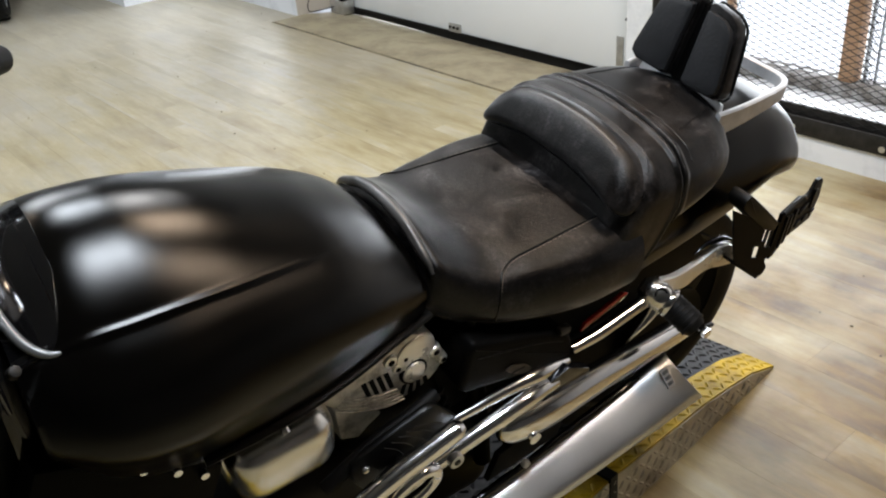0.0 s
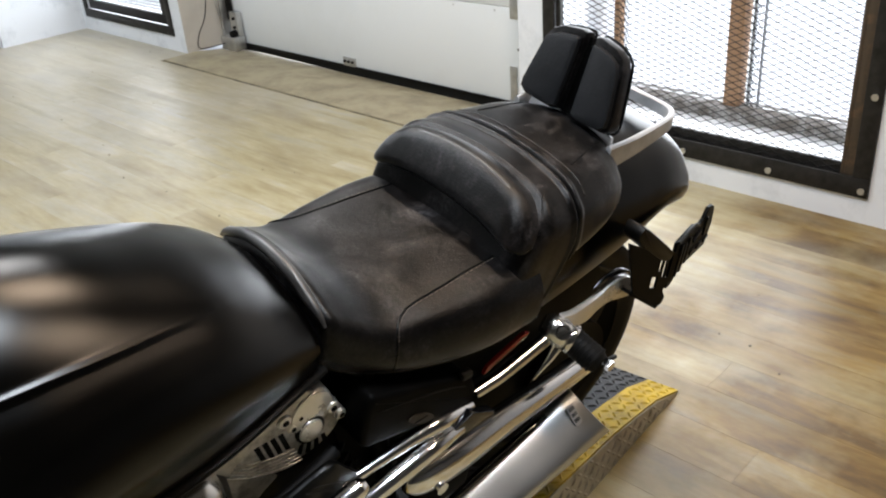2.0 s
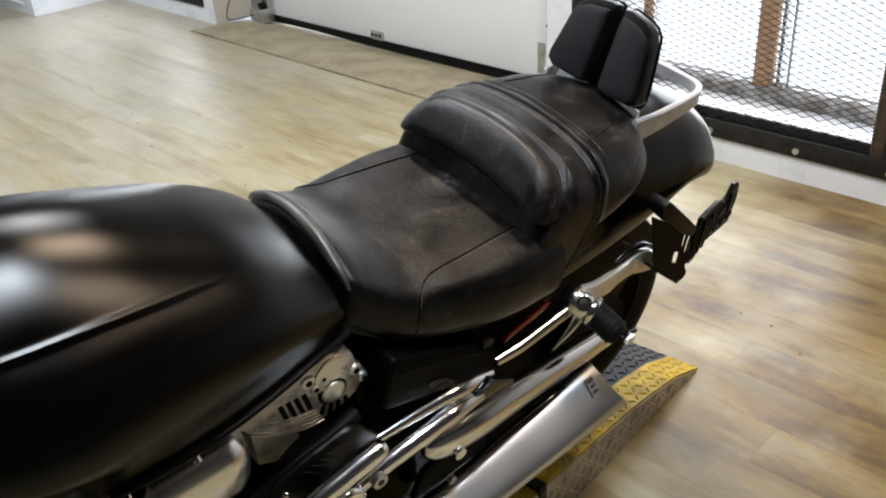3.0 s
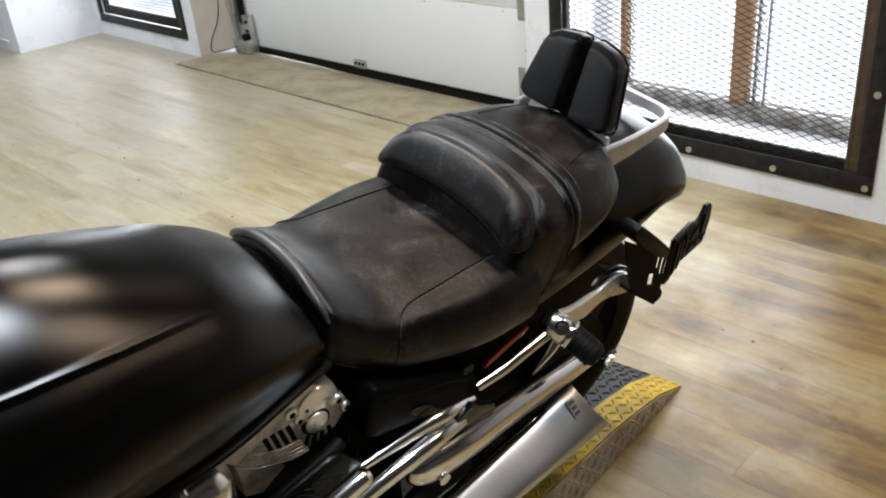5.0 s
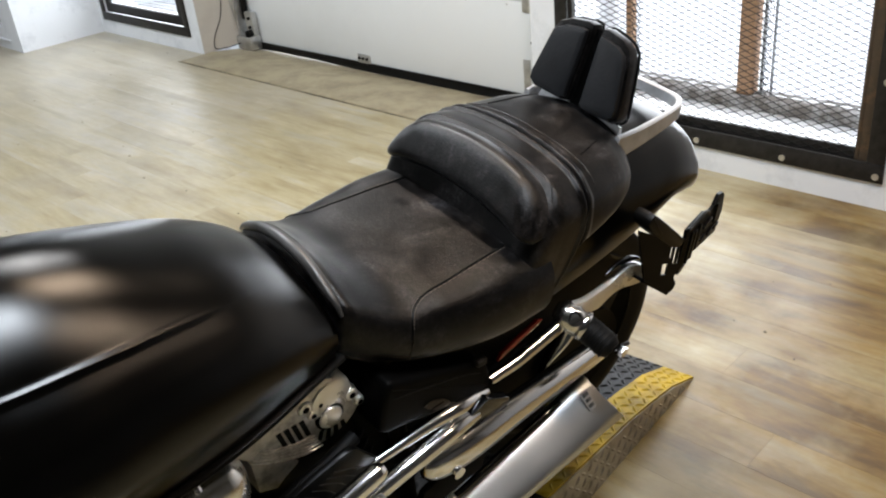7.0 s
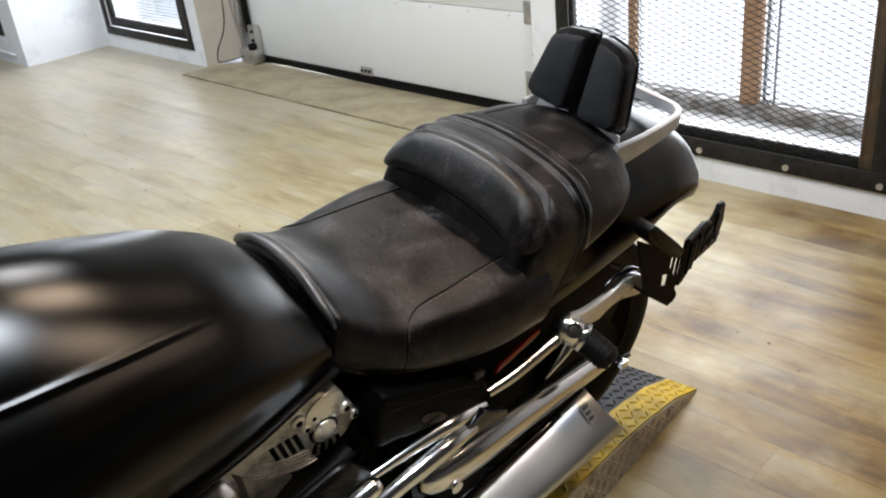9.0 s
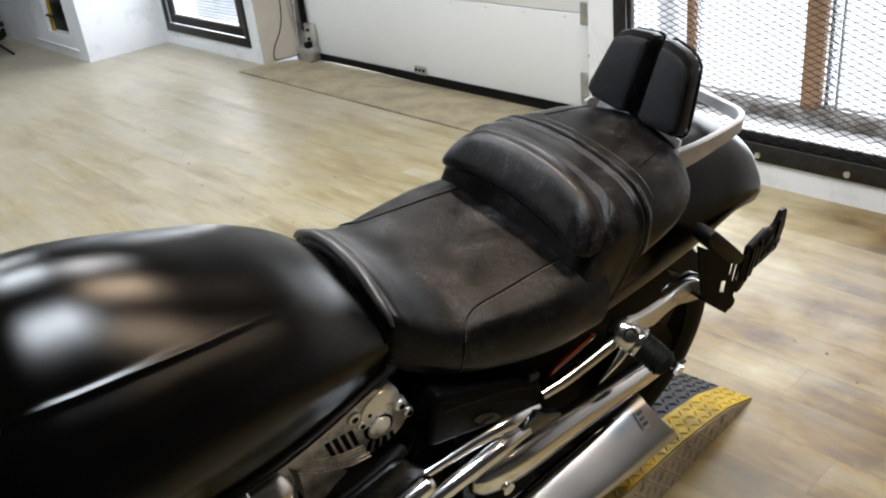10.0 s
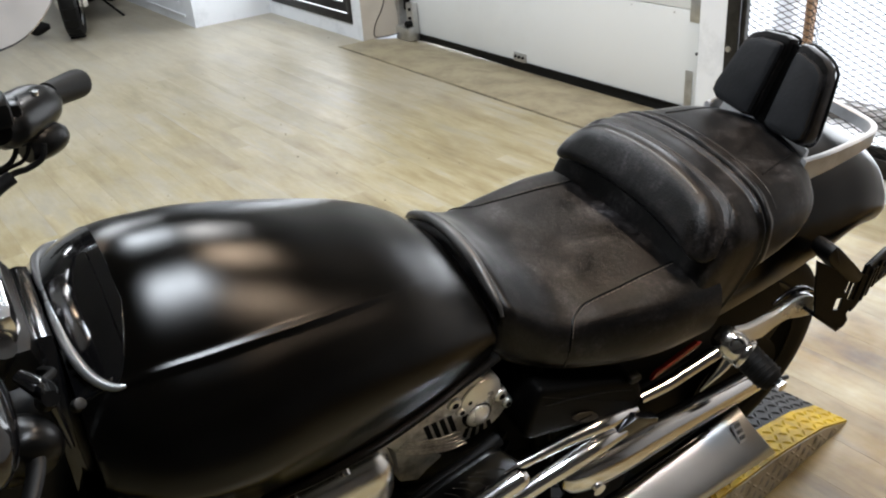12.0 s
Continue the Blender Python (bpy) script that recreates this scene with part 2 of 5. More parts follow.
def leather_material():
    """Old black leather: rubbed lighter patches, brown tint, creases and pores."""
    m, nt, b = nodes_of("black_seat_leather")
    tc = nt.nodes.new("ShaderNodeTexCoord")
    big = node(nt, "ShaderNodeTexNoise", Scale=13.0, Detail=8.0, Roughness=0.68, Distortion=0.6)
    link(nt, tc.outputs["Object"], big.inputs["Vector"])
    tint = node(nt, "ShaderNodeTexNoise", Scale=5.0, Detail=4.0, Roughness=0.6)
    link(nt, tc.outputs["Object"], tint.inputs["Vector"])
    base = ramp_node(nt, big.outputs["Fac"], [(0.32, (0.0014, 0.0013, 0.0013)), (0.48, (0.0040, 0.0038, 0.0037)), (0.60, (0.014, 0.0137, 0.0140)), (0.74, (0.050, 0.0500, 0.053))])
    brown = ramp_node(nt, tint.outputs["Fac"], [(0.48, (1.0, 1.0, 1.05)), (0.68, (1.2, 0.95, 0.76))])
    mul = nt.nodes.new("ShaderNodeMix")
    mul.data_type, mul.blend_type = 'RGBA', 'MULTIPLY'
    mul.inputs["Factor"].default_value = 1.0
    link(nt, base.outputs[0], mul.inputs["A"])
    link(nt, brown.outputs[0], mul.inputs["B"])
    rr = node(nt, "ShaderNodeMapRange")
    rr.inputs["From Min"].default_value, rr.inputs["From Max"].default_value = 0.35, 0.7
    rr.inputs["To Min"].default_value, rr.inputs["To Max"].default_value = 0.36, 0.50
    link(nt, big.outputs["Fac"], rr.inputs["Value"])
    gloss = clear_film(nt, b, 1.37)
    link(nt, rr.outputs[0], gloss.inputs["Roughness"])
    b.inputs["Roughness"].default_value = 0.7
    b.inputs["Sheen Weight"].default_value = 0.03
    b.inputs["Sheen Roughness"].default_value = 0.4
    b.inputs["Sheen Tint"].default_value = (0.80, 0.88, 1.0, 1)
    grain = node(nt, "ShaderNodeTexNoise", Scale=150.0, Detail=6.0, Roughness=0.7)
    link(nt, tc.outputs["Object"], grain.inputs["Vector"])
    spots = ramp_node(nt, grain.outputs["Fac"], [(0.38, (0.35, 0.35, 0.35)), (0.62, (1.8, 1.7, 1.62))])
    mul2 = nt.nodes.new("ShaderNodeMix")
    mul2.data_type, mul2.blend_type = 'RGBA', 'MULTIPLY'
    mul2.inputs["Factor"].default_value = 1.0
    link(nt, mul.outputs["Result"], mul2.inputs["A"])
    link(nt, spots.outputs[0], mul2.inputs["B"])
    link(nt, mul2.outputs["Result"], b.inputs["Base Color"])
    pores = node(nt, "ShaderNodeTexVoronoi", Scale=330.0)
    link(nt, tc.outputs["Object"], pores.inputs["Vector"])
    folds = node(nt, "ShaderNodeTexNoise", Scale=55.0, Detail=6.0, Roughness=0.65, Distortion=1.2)
    link(nt, tc.outputs["Object"], folds.inputs["Vector"])
    b1 = node(nt, "ShaderNodeBump", Strength=0.3, Distance=0.001)
    link(nt, pores.outputs["Distance"], b1.inputs["Height"])
    b2 = node(nt, "ShaderNodeBump", Strength=0.22, Distance=0.003)
    link(nt, folds.outputs["Fac"], b2.inputs["Height"])
    link(nt, b1.outputs[0], b2.inputs["Normal"])
    link(nt, b2.outputs[0], b.inputs["Normal"])
    link(nt, b2.outputs[0], gloss.inputs["Normal"])
    return m


PLANK = plank_material()
WALL = stained("white_wall_paint", (0.77, 0.80, 0.84), (0.52, 0.55, 0.59), 0.65, 0.6, 4.5, lo=0.52, hi=0.72)
CEIL = plain("ceiling_paint", (0.17, 0.175, 0.18), 0.8, vary=0.05, scale=2)
# darkened wall tone, stands for the unlit side of the room
UNLITW = stained("unlit_wall_tone", (0.07, 0.068, 0.066), (0.045, 0.042, 0.04), 0.5, 0.7, 1.5)
DOORP = stained("door_white_steel", (0.78, 0.80, 0.80), (0.60, 0.60, 0.57), 0.25, 0.42, 1.2, bump=0.05)
JAMB = stained("beige_jamb_paint", (0.60, 0.56, 0.50), (0.42, 0.38, 0.33), 0.4, 0.6, 3.0)
STEEL = plain("blackened_steel", (0.022, 0.021, 0.020), 0.5, metal=0.3, vary=0.5, scale=25, bump=0.15, spec=0.3)
MESHM = plain("dark_mesh_steel", (0.012, 0.012, 0.012), 0.6, vary=0.3, scale=40, spec=0.2)
RUST = stained("rusty_angle_iron", (0.07, 0.052, 0.036), (0.20, 0.12, 0.06), 0.7, 0.6, 18, metal=0.3)
GALV = plain("galvanised_steel", (0.55, 0.55, 0.54), 0.38, metal=0.85, vary=0.2, scale=18)
RUBBER = plain("black_rubber", (0.004, 0.004, 0.004), 0.6, vary=0.3, scale=20, bump=0.1, spec=0.18)
# tread rubber with the light that falls on it put into its colour
LIT_TREAD = stained("lit_tread_rubber", (0.22, 0.195, 0.15), (0.03, 0.028, 0.025), 0.8, 0.6, 30)
TIMBER = stained("weathered_timber", (0.33, 0.19, 0.10), (0.20, 0.11, 0.06), 0.6, 0.7, 9)
LEDGE = stained("dirty_ledge", (0.13, 0.115, 0.10), (0.55, 0.55, 0.55), 0.75, 0.8, 11, lo=0.46, hi=0.66)
LEDGE_DIRT = stained("dirty_joint", (0.05, 0.042, 0.032), (0.24, 0.20, 0.13), 0.9, 0.8, 9, lo=0.42, hi=0.56)
SILL = stained("white_sill", (0.80, 0.81, 0.82), (0.5, 0.5, 0.5), 0.4, 0.6, 6)
GLASS = glass_material()
SNOW = glowing("bright_outdoors", (0.93, 0.96, 1.0), 4.5)
PLATE_MAT = stained("scuffed_threshold_plate", (0.36, 0.31, 0.20), (0.15, 0.12, 0.08), 0.8, 0.6, 5.5, lo=0.42, hi=0.72)
YELLOW = stained("yellow_safety_paint", (0.47, 0.32, 0.010), (0.12, 0.08, 0.015), 0.9, 0.55, 14, bump=0.1, lo=0.42, hi=0.7, spec=0.25)
BLACKP = stained("worn_black_deck_paint", (0.009, 0.0095, 0.011), (0.045, 0.045, 0.05), 0.55, 0.5, 22, spec=0.18)
ALU = stained("aluminium_tread_plate", (0.46, 0.43, 0.38), (0.14, 0.11, 0.075), 0.9, 0.30, 16, metal=0.8)

DENIM = satin_paint("satin_black_paint", (0.0010, 0.0009, 0.0008), 0.300, 1.46)
LEATHER = leather_material()
LIP = plain("glossy_leather_lip", (0.022, 0.021, 0.020), 0.40, vary=0.4, scale=40, spec=0.8)
PADM = plain("black_pad_vinyl", (0.008, 0.0088, 0.0105), 0.5, vary=0.3, scale=30, bump=0.2, bump_scale=160, spec=0.35)
CHROME = plain("chrome", (0.88, 0.88, 0.90), 0.14, metal=1.0, vary=0.04, scale=10)
SATIN = plain("satin_steel", (0.60, 0.61, 0.62), 0.38, metal=1.0, vary=0.06, scale=8)
POLISH = plain("polished_aluminium", (0.78, 0.77, 0.75), 0.24, metal=1.0, vary=0.05, scale=8)
SILVERP = plain("cast_silver_alloy", (0.56, 0.57, 0.59), 0.34, metal=0.45, vary=0.22, scale=22)
CASTA = stained("cast_aluminium", (0.58, 0.57, 0.55), (0.16, 0.15, 0.14), 0.8, 0.34, 34, metal=0.45, bump=0.25, lo=0.46, hi=0.66)
ALLOY = plain("bright_alloy", (0.78, 0.77, 0.74), 0.28, metal=0.55, vary=0.1, scale=14)
PALE = plain("pale_grey_paint", (0.52, 0.54, 0.56), 0.5, vary=0.1, scale=10)
BLACKM = plain("black_powder_coat", (0.002, 0.002, 0.002), 0.42, vary=0.3, scale=20, spec=0.16)
SEMI = plain("semi_gloss_black", (0.002, 0.002, 0.002), 0.3, vary=0.3, scale=25, spec=0.2)
TRIM = plain("satin_grey_trim", (0.20, 0.21, 0.22), 0.28, metal=0.6, vary=0.1, scale=20)
GLOSSB = plain("gloss_black", (0.004, 0.004, 0.0045), 0.12, vary=0.2, scale=10, coat=0.5)
MATT = plain("matt_black_plastic", (0.0016, 0.0016, 0.0016), 0.5, vary=0.3, scale=30, spec=0.05, bump=0.1)
BRONZE = plain("dull_bronze", (0.030, 0.022, 0.014), 0.5, metal=0.5, vary=0.4, scale=60)
RED = plain("red_reflector", (0.20, 0.010, 0.008), 0.2, vary=0.2, scale=40, coat=0.6)
MIRROR = plain("mirror_glass", (0.85, 0.86, 0.87), 0.03, metal=1.0, vary=0.01)
THREAD = plain("pale_thread", (0.10, 0.085, 0.07), 0.7, vary=0.3, scale=200)


# ================= mesh tools =================
def finish(name, bm, material, parent=None, label="", smooth=True, sharp=35):
    me = bpy.data.meshes.new(name)
    bm.to_mesh(me)
    bm.free()
    me.materials.append(material)
    if smooth:
        me.polygons.foreach_set("use_smooth", [True] * len(me.polygons))
        me.set_sharp_from_angle(angle=radians(sharp))
    ob = new(name, me)
    if parent is not None:
        ob.parent = parent
    if label:
        tagged(ob, label)
    return ob


def part(name, bm, material, parent, label="", smooth=True, sharp=35):
    return finish(name, bm, material, parent, label, smooth, sharp)


def thing(name, m, label, category, group="", kind=""):
    ob = new(name)
    ob.matrix_world = m
    ob.empty_display_size = 0.1
    return tagged(ob, label, category, group, kind)


def box(x0, x1, y0, y1, z0, z1, bevel=0.0, segs=2, bm=None):
    bm = bm or bmesh.new()
    r = bmesh.ops.create_cube(bm, size=1.0, matrix=Matrix.LocRotScale(((x0 + x1) / 2, (y0 + y1) / 2, (z0 + z1) / 2), None, (x1 - x0, y1 - y0, z1 - z0)))
    if bevel:
        es = list({e for v in r["verts"] for e in v.link_edges})
        bmesh.ops.bevel(bm, geom=es, offset=bevel, segments=segs, profile=0.5, affect='EDGES')
    return bm


def cyl(p0, p1, r0, r1=None, segs=20, bevel=0.0, bm=None):
    bm = bm or bmesh.new()
    a, b = Vector(p0), Vector(p1)
    d = b - a
    m = Matrix.Translation((a + b) / 2) @ d.to_track_quat('Z', 'Y').to_matrix().to_4x4()
    r = bmesh.ops.create_cone(bm, cap_ends=True, segments=segs, radius1=r0, radius2=r0 if r1 is None else r1, depth=d.length, matrix=m)
    if bevel:
        es = [e for e in {e for v in r["verts"] for e in v.link_edges} if any(len(f.verts) > 4 for f in e.link_faces)]
        bmesh.ops.bevel(bm, geom=es, offset=bevel, segments=2, profile=0.5, affect='EDGES')
    return bm


def spline(pts, per=8):
    """Catmull-Rom through the points."""
    P = [Vector(p) for p in pts]
    P = [2 * P[0] - P[1]] + P + [2 * P[-1] - P[-2]]
    out = []
    for i in range(1, len(P) - 2):
        a, b, c, d = P[i - 1:i + 3]
        for k in range(per):
            t = k / per
            out.append(0.5 * ((2 * b) + (c - a) * t + (2 * a - 5 * b + 4 * c - d) * t * t + (3 * b - a - 3 * c + d) * t ** 3))
    out.append(P[-2])
    return out


def tube(pts, radii, segs=14, per=8, flat=1.0, bm=None, up=(0, 0, 1)):
    """A bent round or flattened bar along a spline; radii: one number or one for each point."""
    bm = bm or bmesh.new()
    line = spline(pts, per)
    if isinstance(radii, (int, float)):
        radii = [radii] * len(pts)
    rr = [v.x for v in spline([(r, 0, 0) for r in radii], per)]
    rings = []
    for i, p in enumerate(line):
        d = (line[min(i + 1, len(line) - 1)] - line[max(i - 1, 0)]).normalized()
        s = d.cross(Vector(up))
        if s.length < 1e-4:
            s = d.cross(Vector((0, 1, 0)))
        s.normalize()
        u = s.cross(d)
        rings.append([bm.verts.new(p + rr[i] * (math.cos(a) * s + flat * math.sin(a) * u)) for a in (2 * math.pi * k / segs for k in range(segs))])
    for a, b in zip(rings, rings[1:]):
        for k in range(segs):
            bm.faces.new((a[k], a[(k + 1) % segs], b[(k + 1) % segs], b[k]))
    bm.faces.new(rings[0][::-1])
    bm.faces.new(rings[-1])
    bmesh.ops.recalc_face_normals(bm, faces=bm.faces)
    return bm


def curve_at(keys, xs):
    """Smooth interpolation of rows (x, v1, v2, ...) at xs."""
    K = np.array(keys, float)
    x, V = K[:, 0], K[:, 1:]
    D = np.gradient(V, x, axis=0)
    out = []
    for q in xs:
        i = min(max(int(np.searchsorted(x, q)) - 1, 0), len(x) - 2)
        h = x[i + 1] - x[i]
        t = min(max((q - x[i]) / h, 0), 1)
        out.append((2 * t ** 3 - 3 * t * t + 1) * V[i] + (t ** 3 - 2 * t * t + t) * h * D[i] + (-2 * t ** 3 + 3 * t * t) * V[i + 1] + (t ** 3 - t * t) * h * D[i + 1])
    return np.array(out)


def loft(keys, count, profile, segs=6, close=True):
    """Skin over cross-sections along x. keys: rows (x, parameters...); profile(x, parameters) gives half a section
    from the crown to the keel as (y, z), mirrored to the other side."""
    bm = bmesh.new()
    xs = np.linspace(keys[0][0], keys[-1][0], count)
    rings = []
    for x, v in zip(xs, curve_at(keys, xs)):
        half = [(p.x, p.y) for p in spline([(a, b, 0) for a, b in profile(x, v)], segs)]
        ring = half + [(-a, b) for a, b in half[-2:0:-1]]
        rings.append([bm.verts.new((x, a, b)) for a, b in ring])
    n = len(rings[0])
    for a, b in zip(rings, rings[1:]):
        for k in range(n):
            bm.faces.new((a[k], b[k], b[(k + 1) % n], a[(k + 1) % n]))
    if close:
        bm.faces.new(rings[0])
        bm.faces.new(rings[-1][::-1])
    bmesh.ops.recalc_face_normals(bm, faces=bm.faces)
    return bm


def spin(profile, axis_at, segs=48, steps=None):
    """Turns a closed outline of (radius, y) about the y axis through axis_at."""
    bm = bmesh.new()
    rings = []
    for k in range(segs):
        a = 2 * math.pi * k / segs
        rings.append([bm.verts.new((axis_at[0] + r * math.cos(a), axis_at[1] + y, axis_at[2] + r * math.sin(a))) for r, y in profile])
    n = len(profile)
    for i in range(segs):
        a, b = rings[i], rings[(i + 1) % segs]
        for k in range(n):
            bm.faces.new((a[k], a[(k + 1) % n], b[(k + 1) % n], b[k]))
    bmesh.ops.recalc_face_normals(bm, faces=bm.faces)
    return bm


def round_outline(pts, per=4):
    """A closed outline made smooth."""
    P = [Vector((a, b, 0)) for a, b in pts]
    n = len(P)
    out = []
    for i in range(n):
        a, b, c, d = P[i - 1], P[i], P[(i + 1) % n], P[(i + 2) % n]
        for k in range(per):
            t = k / per
            q = 0.5 * ((2 * b) + (c - a) * t + (2 * a - 5 * b + 4 * c - d) * t * t + (3 * b - a - 3 * c + d) * t ** 3)
            out.append((q.x, q.y))
    return out


def slab(outline, axis, t0, t1, bevel=0.0, segs=2):
    """A plate: an outline extruded along axis 'x', 'y' or 'z' from t0 to t1."""
    bm = bmesh.new()

    def put(p, t):
        a, b = p
        return {'x': (t, a, b), 'y': (a, t, b), 'z': (a, b, t)}[axis]
    lo = [bm.verts.new(put(p, t0)) for p in outline]
    hi = [bm.verts.new(put(p, t1)) for p in outline]
    n = len(outline)
    f0 = bm.faces.new(lo[::-1])
    f1 = bm.faces.new(hi)
    for k in range(n):
        bm.faces.new((lo[k], lo[(k + 1) % n], hi[(k + 1) % n], hi[k]))
    bmesh.ops.recalc_face_normals(bm, faces=bm.faces)
    if bevel:
        es = list({e for f in (f0, f1) for e in f.edges})
        bmesh.ops.bevel(bm, geom=es, offset=bevel, segments=segs, profile=0.6, affect='EDGES')
    return bm


# ================= the room =================
XW, XD, XO = 3.045, 3.40, 3.62          # inner wall face, garage door face, outer wall face
Y0, Y1, XB, ZC = -3.4, 10.4, -4.2, 3.1
WIN_R, WIN_L, DOOR = (1.00, 2.32), (5.53, 6.68), (2.51, 5.37)


def wall(name, b, material=WALL):
    return tagged(finish(name, b, material, smooth=False), "painted masonry wall, scuffed, white or darkened as unlit", "wall", kind="structure")


wb = box(XW, XO, Y0, WIN_R[0], 0, ZC)
box(XW, XO, WIN_R[1], DOOR[0], 0, ZC, bm=wb)
box(XW, XO, DOOR[1], WIN_L[0], 0, ZC, bm=wb)
box(XW, XO, WIN_L[1], 6.86, 0, ZC, bm=wb)
box(XW, XO, WIN_R[0], WIN_R[1], 0, 0.145, bm=wb)
box(XW, XO, WIN_R[0], WIN_R[1], 2.3, ZC, bm=wb)
box(XW, XO, WIN_L[0], WIN_L[1], 0, 0.145, bm=wb)
box(XW, XO, WIN_L[0], WIN_L[1], 2.3, ZC, bm=wb)
box(XW, XO, DOOR[0], DOOR[1], 2.5, ZC, bm=wb)
wall("wall_east", wb)
# jutting block with a low opening beyond the left window
bb = box(2.40, 3.045, 6.80, 7.05, 0, ZC)
box(2.40, 2.75, 7.05, 7.07, 0, ZC, bm=bb)
box(2.40, 2.75, 7.52, 10.4, 0, ZC, bm=bb)
box(2.40, 2.75, 7.07, 7.52, 0, 0.168, bm=bb)
box(2.40, 2.75, 7.07, 7.52, 1.2, ZC, bm=bb)
wall("wall_block", bb)
wall("wall_north", box(XB, 3.6, Y1, Y1 + 0.2, 0, ZC))
# unseen south and west walls, darkened so the bike's near side reflects little light
wall("wall_south", box(XB, 3.6, Y0 - 0.2, Y0, 0, ZC), UNLITW)
wall("wall_west", box(XB - 0.2, XB, Y0 - 0.2, Y1 + 0.2, 0, ZC), UNLITW)
tagged(finish("ceiling", box(XB, 3.6, Y0, Y1, ZC, ZC + 0.2), CEIL, smooth=False), "grey painted ceiling", "ceiling", kind="structure")
tagged(finish("ground", box(XB - 30, 60, -40, 50, -0.30, -0.085), SILL, smooth=False), "snow covered yard outside", "ground", kind="structure")
tagged(finish("backdrop", box(9.0, 9.1, -20, 30, -2, 12), SNOW, smooth=False), "overcast bright outdoors beyond the windows", "backdrop", kind="structure")

# ---- threshold plate in front of the garage door ----
tagged(finish("threshold_plate", slab([(2.86, 0.006), (3.10, 0.004), (3.45, -0.050), (3.45, -0.070), (3.06, -0.020), (2.86, -0.004)], 'y', 2.53, 5.366, 0.002), PLATE_MAT), "worn tan sheet threshold before the garage door", "threshold", kind="structure")

tagged(finish("trim", box(2.851, 2.859, 2.53, 5.385, -0.004, 0.0025, 0.001), LEDGE_DIRT), "dark dirty joint along the threshold plate", "joint", kind="structure")

# ---- garage door ----
door = thing("door_1", Matrix.Translation((0, 0, -0.050)), "closed white sectional garage door with a black bottom seal", "garage door", kind="structure")
for k in range(5):
    z0 = 0.055 + 0.49 * k
    part("door_panel", box(XD, XD + 0.045, DOOR[0] - 0.05, DOOR[1] - 0.02, z0, z0 + 0.486, 0.004), DOORP, door)
part("bottom_seal", slab([(DOOR[0] - 0.05, 0.009), (4.2, 0.010), (4.6, 0.017), (5.0, 0.019), (DOOR[1] - 0.03, 0.010), (DOOR[1] - 0.03, 0.054), (DOOR[0] - 0.05, 0.054)], 'x', XD - 0.006, XD + 0.03, 0.003), RUBBER, door, "black rubber bottom seal")
part("seal_rail", box(XD - 0.012, XD - 0.001, DOOR[0], DOOR[1] - 0.06, 0.05, 0.066, 0.002), BLACKM, door, "black seal rail")
lug = part("hinge_plate", box(XD - 0.012, XD - 0.001, 4.06, 4.17, 0.06, 0.115, 0.004), GALV, door, "small galvanised bracket")
for k in range(3):
    part("bolt", cyl((XD - 0.02, 4.08 + 0.035 * k, 0.092), (XD - 0.01, 4.08 + 0.035 * k, 0.092), 0.009, segs=8), BLACKM, lug)
part("corner_plate", box(XD - 0.006, XD - 0.001, 2.815, 2.86, 0.06, 0.25, 0.002), GALV, door, "grey corner plate")
part("corner_plate", box(XD - 0.006, XD - 0.001, 2.77, 2.85, 0.49, 0.60, 0.002), GALV, door, "grey corner plate")
part("rivet", cyl((XD - 0.004, 2.80, 0.34), (XD, 2.80, 0.34), 0.008, segs=8), BLACKM, door)
for k in range(9):
    part("rivet", cyl((XD - 0.003, 2.95 + 0.28 * k, 0.52), (XD, 2.95 + 0.28 * k, 0.52), 0.005, segs=8), GALV, door)

track = thing("door_track", Matrix.Translation((0, 0, -0.035)), "galvanised roller track beside the garage door", "door track")
part("rail", box(XD - 0.075, XD - 0.01, 5.325, 5.345, 0.09, 2.45, 0.004), GALV, track)
part("rail", box(XD - 0.03, XD - 0.012, 5.27, 5.325, 0.20, 2.45, 0.003), BLACKM, track, "black side seal strip")
part("foot_plate", box(XD - 0.10, XD - 0.01, 5.18, 5.34, 0.012, 0.10, 0.004), GALV, track)
part("roller_bracket", box(XD - 0.05, XD - 0.008, 5.19, 5.27, 0.05, 0.26, 0.004), GALV, track)
part("roller", cyl((XD - 0.09, 5.22, 0.12), (XD - 0.03, 5.22, 0.12), 0.025, segs=14, bevel=0.004), BLACKM, track)
for z in (0.16, 0.22):
    part("bolt", cyl((XD - 0.062, 5.22, z), (XD - 0.05, 5.22, z), 0.011, segs=8), BLACKM, track)
cable = thing("cable", Matrix(), "thin black cable hanging down the door jamb", "cable")
part("cable_run", tube([(3.26, 5.362, 0.9), (3.255, 5.362, 0.40), (3.225, 5.362, 0.22), (3.15, 5.362, 0.10), (3.135, 5.36, 0.02), (3.20, 5.33, 0.012), (3.30, 5.30, 0.02), (3.36, 5.26, 0.03)], 0.003, segs=8), RUBBER, cable)
part("cable_run", tube([(3.30, 5.362, 0.60), (3.31, 5.35, 0.30), (3.33, 5.33, 0.12), (3.35, 5.30, 0.03)], 0.004, segs=8), GALV, cable)

# beige lining of the door recess and outer sill
tagged(finish("jamb", box(XW + 0.004, XO, DOOR[1] - 0.003, DOOR[1] + 0.01, 0.0, 2.5), JAMB, smooth=False), "beige painted side of the door recess", "jamb", kind="structure")


